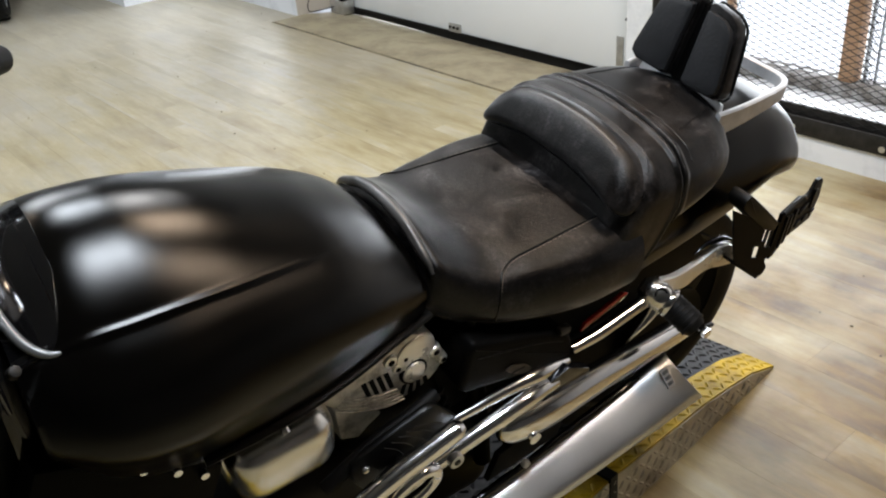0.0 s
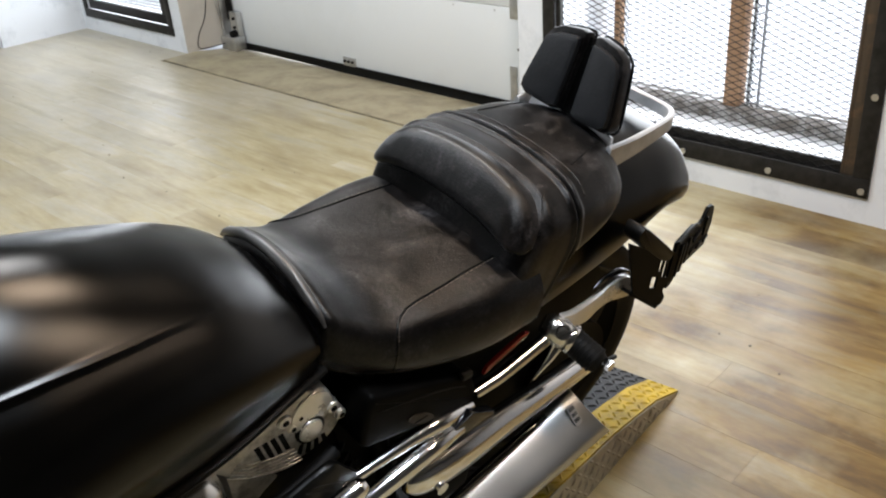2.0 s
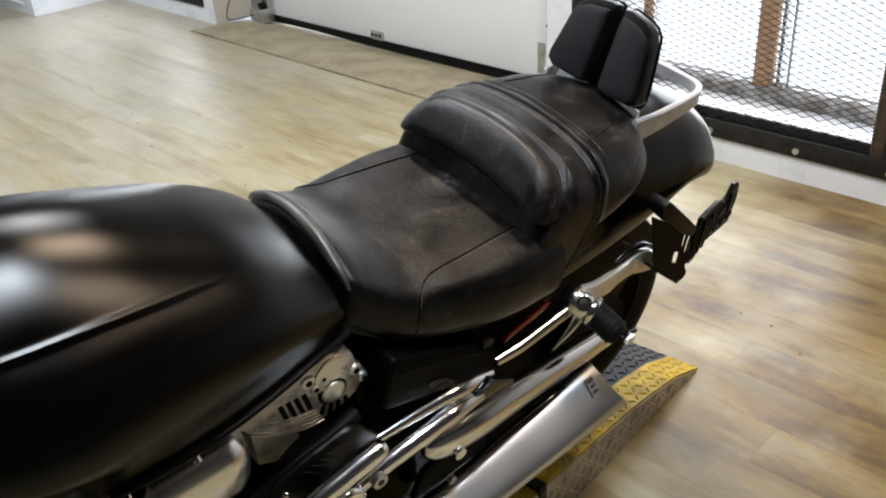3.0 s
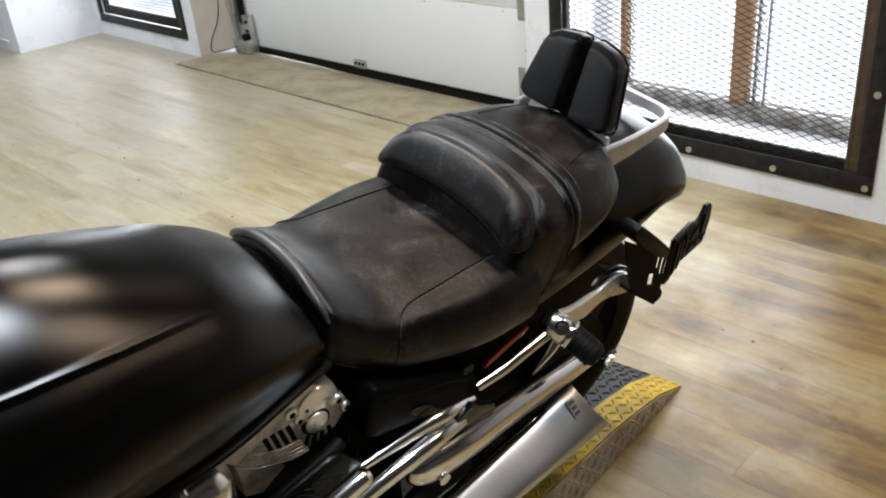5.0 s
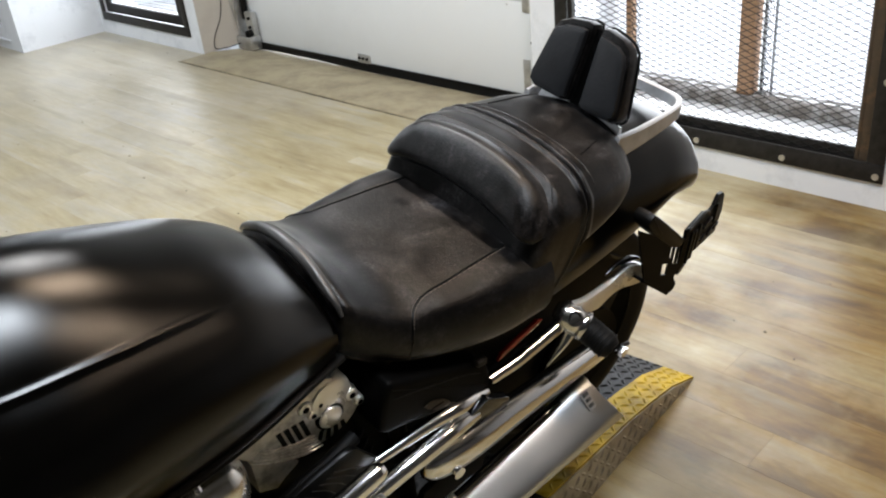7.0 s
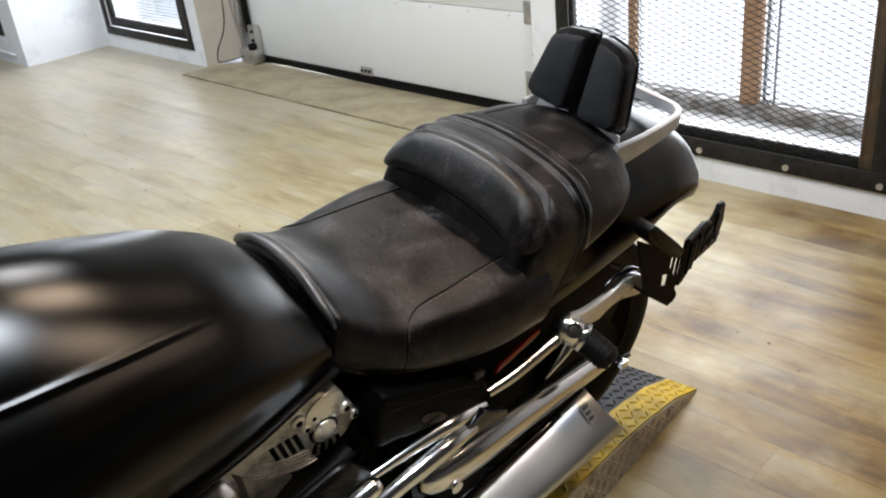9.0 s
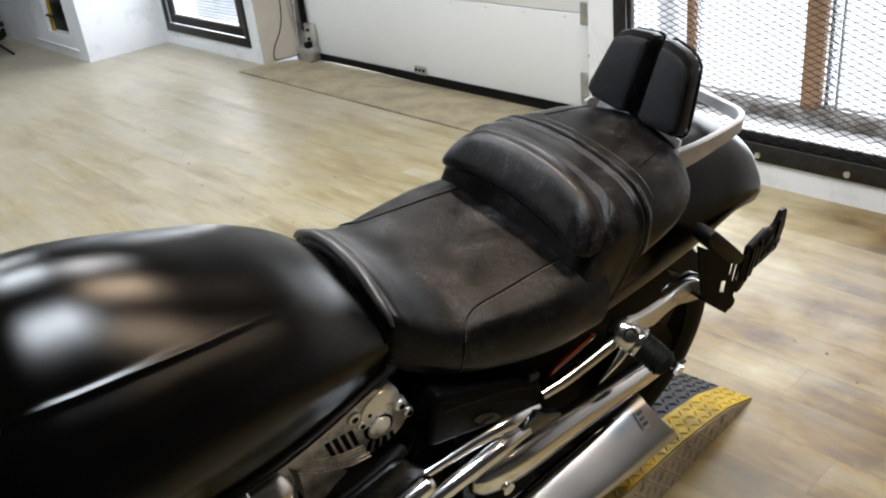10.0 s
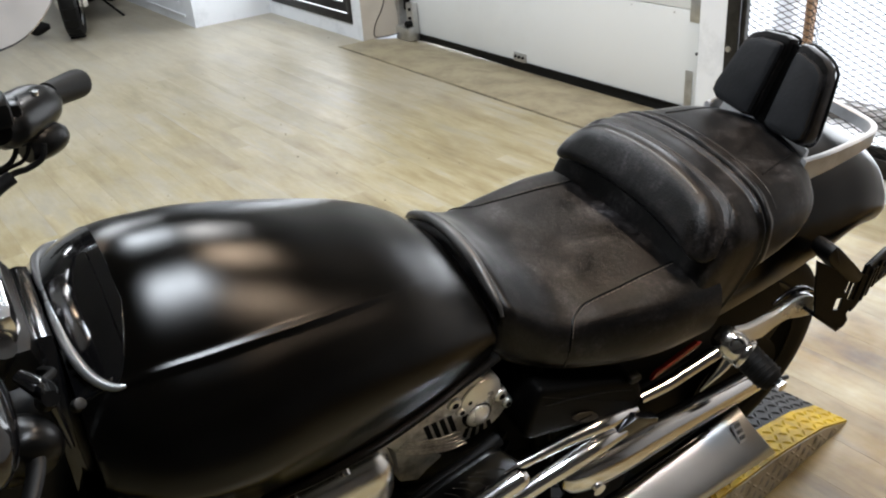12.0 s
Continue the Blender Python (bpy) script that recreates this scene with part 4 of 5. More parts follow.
for a, b in zip(rows, rows[1:]):
    for k in range(len(ring)):
        bmp.faces.new((a[k], b[k], b[(k + 1) % len(ring)], a[(k + 1) % len(ring)]))
bmp.faces.new(rows[0])
bmp.faces.new(rows[-1][::-1])
bmesh.ops.recalc_face_normals(bmp, faces=bmp.faces)
pad = part("lumbar_pad", bmp, LEATHER, bolster, "soft rubbed leather pad with a rounded crest", sharp=70)


# rubbed crest, its highlight line built in as a paler glossy strip
crest = [(-0.139 - 0.5 * y * y, y * (1 - 1.5 * 0.056), 0.8085 - crown(y) - 0.0047) for y in np.linspace(-0.158, 0.158, 15)]
part("rubbed_highlight", tube(crest, [0.001, 0.003] + [0.0050] * 11 + [0.003, 0.001], segs=16, per=4), LIP, pad, "rubbed shiny crest of the pad, highlight line built in")


def welt(x_at, ys, r, up=0.0004):
    return bowed(tube([(x, y, on_seat(BOL, bolster_profile, x, y) + up) for x, y in zip(x_at, ys)], r, segs=8, per=3))


ys = np.linspace(-0.188, 0.188, 17)
roll = [(-0.098 - 3.0 * max(0.0, abs(y) - 0.15) ** 1.4) for y in ys]
part("piping", welt(roll, ys, 0.0020, -0.0010), LEATHER, bolster, "soft roll behind the pad")
part("seam", tube([(-0.187 - 0.5 * y * y + 0.9 * max(0.0, abs(y) - 0.14), y, 0.7425 - crown(y) - 4.0 * max(0.0, abs(y) - 0.13) ** 2) for y in np.linspace(-0.168, 0.168, 17)], 0.0016, segs=6, per=3), MATT, pad, "dark seam below the pad")
ys = np.linspace(-0.175, 0.175, 15)


def bowed_front(bm):
    for v in bm.verts:
        v.co.x -= 0.5 * v.co.y ** 2 * min(max(1 - (v.co.x + 0.034) / 0.16, 0), 1)
    return bm


def pillion_profile(x, v):
    zc, ze, w, zb = v
    d = zc - ze
    return [(0, zc), (0.42 * w, zc - 0.16 * d), (0.74 * w, zc - 0.62 * d), (0.90 * w, ze - 0.012), (0.975 * w, ze - 0.030), (w, 0.5 * (ze - 0.035 + zb)), (0.985 * w, zb + 0.006), (0.95 * w, zb), (0.8 * w, zb - 0.004), (0, zb - 0.006)]


PIL = [
    (-0.0382, 0.793, 0.773, 0.195, 0.655),
    (-0.0365, 0.7978, 0.7765, 0.1975, 0.662),
    (-0.020, 0.7985, 0.777, 0.196, 0.668),
    (0.03, 0.799, 0.774, 0.188, 0.675),
    (0.08, 0.800, 0.770, 0.174, 0.683),
    (0.115, 0.798, 0.758, 0.155, 0.689),
    (0.138, 0.786, 0.742, 0.131, 0.695),
    (0.150, 0.760, 0.724, 0.100, 0.70)]
pillion = part("passenger_seat", bowed_front(loft(PIL, 110, pillion_profile, 6)), LEATHER, bike, "black leather passenger seat", sharp=60)
part("piping", bowed_front(tube([(-0.008, y, on_seat(PIL, pillion_profile, -0.008, y) - 0.0004) for y in ys], 0.0015, segs=8, per=3)), LEATHER, pillion, "leather welt along the front edge")
part("seam", bowed_front(tube([(-0.0375, y, on_seat(PIL, pillion_profile, -0.0375, y) + 0.0006) for y in np.linspace(-0.19, 0.19, 17)], 0.0020, segs=8, per=3)), MATT, pillion, "dark groove before the passenger seat")
for s in (-1, 1):
    part("seam", tube([(x, s * (0.118 - 0.25 * x), on_seat(PIL, pillion_profile, x, 0.118 - 0.25 * x) + 0.0002) for x in np.linspace(0.0, 0.11, 8)], 0.0014, segs=6, per=2), BLACKM, pillion)


# ---- rear mudguard ----
def fender_profile(x, v):
    zt, w, zb = v
    h = zt - zb
    return [(0, zt), (0.40 * w, zt - 0.05 * h), (0.72 * w, zt - 0.20 * h), (0.91 * w, zt - 0.44 * h), (0.99 * w, zt - 0.66 * h), (w, zt - 0.80 * h), (0.965 * w, zb + 0.04 * h), (0.94 * w, zb), (0.90 * w, zb + 0.03 * h), (0.6 * w, zb + 0.22 * h), (0, zb + 0.28 * h)]


part("rear_fender", loft([
    (-0.15, 0.73, 0.152, 0.500),
    (0.0, 0.760, 0.160, 0.530),
    (0.12, 0.768, 0.162, 0.557),
    (0.22, 0.765, 0.160, 0.580),
    (0.30, 0.752, 0.155, 0.600),
    (0.345, 0.734, 0.148, 0.592),
    (0.382, 0.707, 0.138, 0.580),
    (0.404, 0.670, 0.126, 0.568),
    (0.414, 0.630, 0.112, 0.558)], 60, fender_profile, 6), DENIM, bike, "broad satin black rear mudguard", sharp=60)
part("tail_lamp", box(0.26, 0.40, -0.06, 0.06, 0.54, 0.60, 0.012), MATT, bike, "dark tail lamp under the mudguard")

# ---- rear wheel ----
wheel = part("rear_wheel", spin([(0.03, -0.055), (0.13, -0.062), (0.185, -0.082), (0.212, -0.098), (0.222, -0.104), (0.226, -0.100), (0.226, 0.100), (0.212, 0.098), (0.03, 0.055)], AX, 64), MATT, bike, "black disc wheel")
part("rim_edge", spin([(0.217, -0.1045), (0.224, -0.1075), (0.227, -0.1045), (0.222, -0.100)], AX, 64), BLACKM, wheel, "black rim edge")
part("tyre", spin([(0.226, -0.102), (0.245, -0.112), (0.268, -0.113), (0.281, -0.106), (0.283, -0.102), (0.283, 0.102), (0.281, 0.106), (0.268, 0.113), (0.245, 0.114), (0.226, 0.102)], AX, 64), RUBBER, wheel, "wide black tyre")
# tread coloured pale to stand for its lit edge
part("tread", spin([(0.282, -0.103), (0.290, -0.080), (0.295, -0.045), (0.297, 0.0), (0.295, 0.045), (0.290, 0.080), (0.282, 0.103)], AX, 64), LIT_TREAD, wheel, "worn tread, painted pale as if lit")
for k in range(5):
    a = 2 * math.pi * k / 5 + 0.5
    bmv = slab([(0.05, -0.012), (0.175, -0.03), (0.185, 0.03), (0.05, 0.012)], 'y', -0.095, -0.06, 0.006)
    bmesh.ops.transform(bmv, matrix=Matrix.Translation(AX) @ Matrix.Rotation(a, 4, 'Y'), verts=bmv.verts)
    part("spoke", bmv, BLACKM, wheel)
part("drive_pulley", spin([(0.03, -0.145), (0.10, -0.145), (0.118, -0.150), (0.118, -0.125), (0.03, -0.125)], AX, 48), MATT, bike, "black drive pulley")
part("belt", tube([(0.06, -0.137, 0.40), (-0.15, -0.137, 0.41), (-0.42, -0.137, 0.42)], 0.011, flat=0.35), RUBBER, bike, "black drive belt")
axle = part("axle_nut", cyl((AX[0] + 0.032, -0.235, AX[2] + 0.055), (AX[0] + 0.032, -0.215, AX[2] + 0.055), 0.012, segs=6, bevel=0.002), CHROME, bike, "chrome axle nut")
part("adjuster", cyl((AX[0] + 0.03, -0.215, AX[2] + 0.055), (AX[0] + 0.07, -0.215, AX[2] + 0.048), 0.005, segs=10, bevel=0.001), STEEL, axle)
part("inner_guard", slab([(-0.46, 0.30), (0.10, 0.22), (0.20, 0.42), (0.10, 0.56), (-0.30, 0.56), (-0.52, 0.50)], 'y', -0.135, -0.118, 0.004), MATT, bike, "black inner guard")

# ---- backrest: two pads on a bracket ----
TILT = Matrix.Translation((0.118, 0.0, 0.798)) @ Matrix.Rotation(radians(17), 4, 'Y')
bracket = part("backrest_bracket", slab([(-0.112, -0.045), (0.112, -0.045), (0.10, -0.002), (0.03, 0.008), (-0.03, 0.008), (-0.10, -0.002)], 'x', 0.013, 0.021, 0.003), SILVERP, bike, "silver backrest bracket")
bracket.matrix_local = TILT
# plate added to block daylight and keep the gap between the pads dark
spine = part("backrest_gap_fill", box(0.002, 0.012, -0.020, 0.020, 0.0, 0.148, 0.004), MATT, bike, "added black plate that darkens the gap between the backrest halves")
spine.matrix_local = TILT
for s in (-1, 1):
    out = [(s * 0.013, 0.006), (s * 0.030, 0.0), (s * 0.090, 0.002), (s * 0.104, 0.012), (s * 0.105, 0.03), (s * 0.088, 0.118), (s * 0.078, 0.138), (s * 0.058, 0.150), (s * 0.022, 0.157), (s * 0.010, 0.155), (s * 0.009, 0.14)]
    out = [(a * (1.14 if s > 0 else 1.0), b) for a, b in out]
    bmp = slab(out, 'x', -0.012, 0.018, 0.008)
    p = part("backrest_pad", bmp, LEATHER, bike, "black leather rim of a backrest half", sharp=50)
    p.matrix_local = TILT
    cx, cz = s * 0.055, 0.075
    inn = [(cx + (a - cx) * 0.88, cz + (b - cz) * 0.88 - 0.004) for a, b in out]
    q = part("cushion", slab(inn, 'x', -0.024, -0.006, 0.010), PADM, p, "ribbed black cushion face", sharp=50)
    part("piping", tube([(0.017, a, b) for a, b in out + out[:1]], 0.0028, segs=8, per=3), BLACKM, p, "black welt")


# ---- grab rail: a flat bar on edge ----
def edge_bar(pts, high, thick, per=10):
    bm = bmesh.new()
    line = spline([p[:3] for p in pts], per)
    hh = [v.x for v in spline([(h, 0, 0) for h in high], per)]
    rings = []
    for i, p in enumerate(line):
        d = (line[min(i + 1, len(line) - 1)] - line[max(i - 1, 0)]).normalized()
        s = d.cross(Vector((0, 0, 1))).normalized() * thick / 2
        u = Vector((0, 0, hh[i] / 2))
        c = thick * 0.35
        rings.append([bm.verts.new(p + o) for o in (s + u * 0.86, s * 0.4 + u, -s * 0.4 + u, -s + u * 0.86, -s - u * 0.86, -s * 0.4 - u, s * 0.4 - u, s - u * 0.86)])
    for a, b in zip(rings, rings[1:]):
        for k in range(8):
            bm.faces.new((a[k], a[(k + 1) % 8], b[(k + 1) % 8], b[k]))
    bm.faces.new(rings[0][::-1])
    bm.faces.new(rings[-1])
    bmesh.ops.recalc_face_normals(bm, faces=bm.faces)
    return bm


part("grab_rail", edge_bar([(0.105, -0.116, 0.764), (0.17, -0.122, 0.773), (0.25, -0.120, 0.781), (0.292, -0.112, 0.784), (0.314, -0.088, 0.785), (0.320, -0.04, 0.785), (0.320, 0.04, 0.785), (0.314, 0.088, 0.785), (0.292, 0.112, 0.784), (0.25, 0.120, 0.781), (0.17, 0.122, 0.773), (0.105, 0.116, 0.764)],
     [0.052, 0.041, 0.033, 0.029, 0.027, 0.025, 0.025, 0.027, 0.029, 0.033, 0.041, 0.052], 0.012), SILVERP, bike, "silver grab rail behind the backrest", sharp=40)

# ---- number plate carrier ----
def pierced(outline, holes, t0, t1):
    """A flat plate across y with holes right through it."""
    bm = bmesh.new()
    for loop in [outline] + holes:
        vs = [bm.verts.new((a, t0, b)) for a, b in loop]
        for k in range(len(vs)):
            bm.edges.new((vs[k - 1], vs[k]))
    bmesh.ops.triangle_fill(bm, use_beauty=True, use_dissolve=False, edges=bm.edges[:], normal=(0, 1, 0))
    solid = bmesh.ops.extrude_face_region(bm, geom=bm.faces[:])
    bmesh.ops.translate(bm, vec=(0, t1 - t0, 0), verts=[v for v in solid["geom"] if isinstance(v, bmesh.types.BMVert)])
    bmesh.ops.recalc_face_normals(bm, faces=bm.faces)
    return bm


SLOTS = [[(0.155, 0.545), (0.176, 0.537), (0.177, 0.508), (0.157, 0.516)]]
for xa, za, xb, zb in ((0.178, 0.592, 0.179, 0.548), (0.194, 0.583, 0.195, 0.526), (0.210, 0.574, 0.210, 0.519)):
    SLOTS.append([(xa - 0.005, za + 0.002), (xa + 0.005, za - 0.002), (xb + 0.005, zb - 0.002), (xb - 0.005, zb + 0.002)])
carrier = part("plate_carrier", pierced([(0.048, 0.672), (0.141, 0.612), (0.165, 0.603), (0.216, 0.578), (0.232, 0.568), (0.230, 0.505), (0.212, 0.494), (0.210, 0.484)] + [(0.209 + 0.014 * math.cos(a), 0.461 + 0.014 * math.sin(a)) for a in np.linspace(0.9, -2.2, 9)] + [(0.104, 0.527), (0.074, 0.60)], SLOTS, -0.238, -0.234), MATT, bike, "black number plate carrier")
part("carrier_arm", slab(round_outline([(0.072, 0.676), (0.082, 0.688), (0.094, 0.686), (0.145, 0.642), (0.198, 0.594), (0.208, 0.580), (0.203, 0.567), (0.174, 0.577), (0.125, 0.618), (0.082, 0.657)], 3), 'y', -0.241, -0.200, 0.006), BLACKM, carrier, "black arm with a rounded end")
part("flange", slab([(0.098, 0.527), (0.106, 0.529), (0.196, 0.455), (0.208, 0.450), (0.196, 0.446)], 'y', -0.240, -0.212, 0.002), MATT, carrier)
PL_M = Matrix.Translation((0.212, -0.235, 0.467)) @ Matrix.Rotation(math.atan2(0.075, 0.268), 4, 'Z')
plate = part("plate_holder", slab([(0.016, 0.012), (0.038, 0.007), (0.10, 0.021), (0.16, 0.004), (0.264, -0.022), (0.279, 0.03), (0.262, 0.078), (0.240, 0.096), (0.208, 0.106), (0.190, 0.088), (0.157, 0.088), (0.116, 0.113), (0.036, 0.124), (0.010, 0.127)], 'y', -0.004, 0.004, 0.0015), MATT, carrier, "thin black plate holder")
plate.matrix_local = PL_M
for x, z, w, h in ((0.036, 0.030, 0.008, 0.078), (0.060, 0.028, 0.010, 0.070), (0.088, 0.034, 0.010, 0.062), (0.12, 0.035, 0.03, 0.006), (0.17, 0.022, 0.03, 0.006), (0.22, 0.01, 0.03, 0.006), (0.125, 0.064, 0.05, 0.006), (0.200, 0.040, 0.010, 0.046)):
    part("rib", box(x, x + w, -0.010, -0.0045, z, z + h, 0.0015), BLACKM, plate)
part("rim", tube([(0.012, -0.004, 0.127), (0.036, -0.004, 0.123), (0.116, -0.004, 0.112), (0.157, -0.004, 0.088)], 0.0035, segs=8), BLACKM, plate)

# ---- pipes and arms on the left flank ----
swing = part("swingarm", tube([(-0.425, -0.205, 0.365), (-0.405, -0.216, 0.365), (-0.33, -0.220, 0.366), (-0.20, -0.216, 0.369), (-0.06, -0.210, 0.366), (0.03, -0.20, 0.355), (0.08, -0.195, 0.340)], [0.016, 0.028, 0.031, 0.027, 0.024, 0.023, 0.018], flat=1.2, segs=22), CHROME, bike, "polished swingarm")
part("pivot_cap", cyl((-0.375, -0.254, 0.350), (-0.375, -0.245, 0.350), 0.012, 0.010, segs=24), CHROME, swing)
part("frame_rail", tube([(-0.545, -0.195, 0.432), (-0.42, -0.20, 0.447), (-0.34, -0.203, 0.450), (-0.272, -0.20, 0.443)], [0.009, 0.012, 0.016, 0.010], segs=16), CHROME, bike, "chrome frame rail")
part("frame_rail", tube([(-0.262, -0.196, 0.461), (-0.202, -0.198, 0.468), (-0.15, -0.198, 0.479), (-0.097, -0.198, 0.491), (-0.07, -0.198, 0.498)], [0.011, 0.0125, 0.0125, 0.0125, 0.012], segs=16), CHROME, bike, "chrome frame rail")
part("brake_pipe", tube([(-0.66, -0.21, 0.34), (-0.52, -0.22, 0.395), (-0.39, -0.222, 0.425), (-0.31, -0.217, 0.428)], [0.014, 0.016, 0.017, 0.012], segs=16), CHROME, bike, "chrome pipe")
part("heel_bar", tube([(-0.745, -0.24, 0.402), (-0.665, -0.24, 0.438), (-0.60, -0.24, 0.458), (-0.547, -0.24, 0.473), (-0.533, -0.24, 0.477)], [0.016, 0.0175, 0.0175, 0.0165, 0.010], segs=24), CHROME, bike, "chrome cylinder with a rounded end")
part("pipe_shield", slab([(-0.352, 0.432), (-0.292, 0.456), (-0.236, 0.426), (-0.232, 0.408), (-0.318, 0.392)], 'y', -0.226, -0.206, 0.004), GLOSSB, bike, "gloss black shield between the pipes")
part("rear_arm", slab(round_outline([(-0.060, 0.533), (-0.03, 0.528), (0.0, 0.528), (0.039, 0.533), (0.075, 0.546), (0.105, 0.547), (0.135, 0.535), (0.155, 0.512), (0.161, 0.484), (0.122, 0.489), (0.078, 0.501), (0.045, 0.496), (0.018, 0.484), (-0.020, 0.490), (-0.055, 0.50)], 3), 'y', -0.206, -0.192, 0.004), ALLOY, bike, "chrome S-shaped arm", sharp=30)
part("arm_cap", tube([(0.030, -0.196, 0.551), (0.065, -0.196, 0.562), (0.105, -0.196, 0.558), (0.140, -0.196, 0.540)], [0.003, 0.006, 0.006, 0.003], segs=14), GLOSSB, bike, "gloss black lip over the arm")
part("kick_blade", tube([(-0.065, -0.205, 0.47), (-0.085, -0.207, 0.45), (-0.118, -0.206, 0.415)], [0.014, 0.011, 0.003], flat=0.6), CHROME, bike, "small chrome blade")
peg = part("passenger_peg", tube([(-0.050, -0.222, 0.492), (-0.046, -0.245, 0.484), (-0.040, -0.275, 0.474), (-0.037, -0.289, 0.469)], [0.025, 0.0255, 0.025, 0.018], segs=24), RUBBER, bike, "black ribbed rubber passenger peg")
for k in range(6):
    c = Vector((-0.048, -0.232, 0.488)).lerp(Vector((-0.0395, -0.278, 0.473)), k / 5)
    d = Vector((0.010, -0.060, -0.020)).normalized()
    part("rib", cyl(c - d * 0.0022, c + d * 0.0022, 0.0268, segs=24, bevel=0.001), RUBBER, peg)
cap = part("peg_mount", tube([(-0.078, -0.176, 0.514), (-0.071, -0.188, 0.509), (-0.061, -0.207, 0.500), (-0.052, -0.221, 0.493)], [0.016, 0.028, 0.0295, 0.024], segs=26), POLISH, peg, "polished peg mount")
FACE = Matrix.Translation((-0.060, -0.207, 0.499)) @ Vector((-0.50, -0.48, 0.70)).to_track_quat('Z', 'Y').to_matrix().to_4x4()
face = part("mount_face", cyl((0, 0, 0.020), (0, 0, 0.0315), 0.0135, 0.016, segs=28, bevel=0.002), CHROME, cap, "round polished mount face")
face.matrix_local = FACE
part("mark", tube([(0.0105 * math.cos(a), 0.0105 * math.sin(a), 0.0318) for a in np.linspace(0.4, 3.6, 9)], 0.0016, segs=8, per=3), MATT, face, "dark curved mark")
part("collar", cyl((-0.053, -0.219, 0.494), (-0.048, -0.229, 0.490), 0.0300, segs=28, bevel=0.003), CHROME, cap, "polished collar")
part("collar_screw", cyl((-0.072, -0.228, 0.478), (-0.068, -0.222, 0.480), 0.004, segs=8), MATT, cap)
part("reflector", slab([(-0.246, 0.497), (-0.150, 0.529), (-0.140, 0.538), (-0.152, 0.543), (-0.238, 0.512)], 'y', -0.199, -0.190, 0.003), RED, bike, "red side reflector")
def slash_cut(bm, x0, x1, y1, z1, ly, lz):
    """Shears the rear end of a pipe so that its mouth slants."""
    for v in bm.verts:
        if v.co.x > x0:
            v.co.x -= (ly * (v.co.y - y1) + lz * (v.co.z - z1)) * (v.co.x - x0) / (x1 - x0)
    return bm


def flat_sided(bm, p, q, r0, r1, n, keep):
    """Presses the side of a pipe that faces n to a nearly flat face."""
    p, q, n = Vector(p), Vector(q), Vector(n).normalized()
    for v in bm.verts:
        f = (v.co.x - p.x) / (q.x - p.x)
        r = keep * (r0 + (r1 - r0) * max(0.0, min(1.0, f)))
        c = (v.co - p.lerp(q, f)).dot(n)
        if c > 0:
            v.co += n * (c / (1 + (c / r) ** 4) ** 0.25 - c)
    return bm


sil = part("silencer", slash_cut(flat_sided(tube([(-0.62, -0.243, 0.140), (-0.48, -0.248, 0.165), (-0.30, -0.252, 0.207), (-0.15, -0.253, 0.246), (-0.05, -0.253, 0.271), (0.016, -0.253, 0.286)], [0.030, 0.038, 0.046, 0.0525, 0.056, 0.058], segs=56), (-0.48, -0.248, 0.165), (0.016, -0.253, 0.286), 0.038, 0.058, (0, -0.53, 0.848), 0.68), -0.20, 0.016, -0.253, 0.286, -0.12, 0.45), SATIN, bike, "satin steel silencer with a slash-cut end")
part("silencer_mouth", slash_cut(cyl((-0.030, -0.253, 0.276), (-0.006, -0.253, 0.281), 0.029, segs=28), -0.20, 0.016, -0.253, 0.286, -0.12, 0.45), MATT, sil, "dark outlet")
badge = part("badge", slab([(-0.021, -0.010), (0.018, -0.010), (0.021, -0.004), (0.019, 0.010), (-0.021, 0.010)], 'y', -0.0015, 0.002, 0.001), SILVERP, sil, "small embossed badge")
badge.matrix_local = Matrix(((0.12, 0.0, -0.97, -0.042), (-0.735, -0.67, 0.05, -0.262), (-0.66, 0.743, -0.17, 0.3170), (0, 0, 0, 1)))
for k in range(3):
    part("bar", box(-0.017 + 0.012 * k, -0.010 + 0.012 * k, 0.002, 0.0034, -0.007, 0.007), TRIM, badge)
part("tab", slab([(0.022, -0.006), (0.046, -0.005), (0.049, 0.0), (0.046, 0.005), (0.022, 0.006)], 'y', -0.0012, 0.0012, 0.0005), SATIN, badge, "plain rivet tab")
part("rivet", cyl((0.043, 0.0, 0.0), (0.043, 0.0024, 0.0), 0.0026, segs=12), STEEL, badge)
part("heat_shield", tube([(-0.60, -0.228, 0.19), (-0.45, -0.228, 0.222), (-0.25, -0.228, 0.272), (-0.13, -0.228, 0.302), (-0.085, -0.228, 0.313)], [0.008, 0.009, 0.009, 0.008, 0.004], segs=14), GLOSSB, bike, "black upper silencer strap")
for x, z in ((-0.43, 0.215), (-0.40, 0.19)):
    part("bolt", cyl((x, -0.30, z), (x, -0.285, z), 0.008, segs=10, bevel=0.001), CHROME, sil)
part("hanger", slab([(-0.46, 0.27), (-0.30, 0.29), (-0.29, 0.35), (-0.36, 0.36), (-0.44, 0.33)], 'y', -0.236, -0.222, 0.003), MATT, bike, "black silencer hanger")

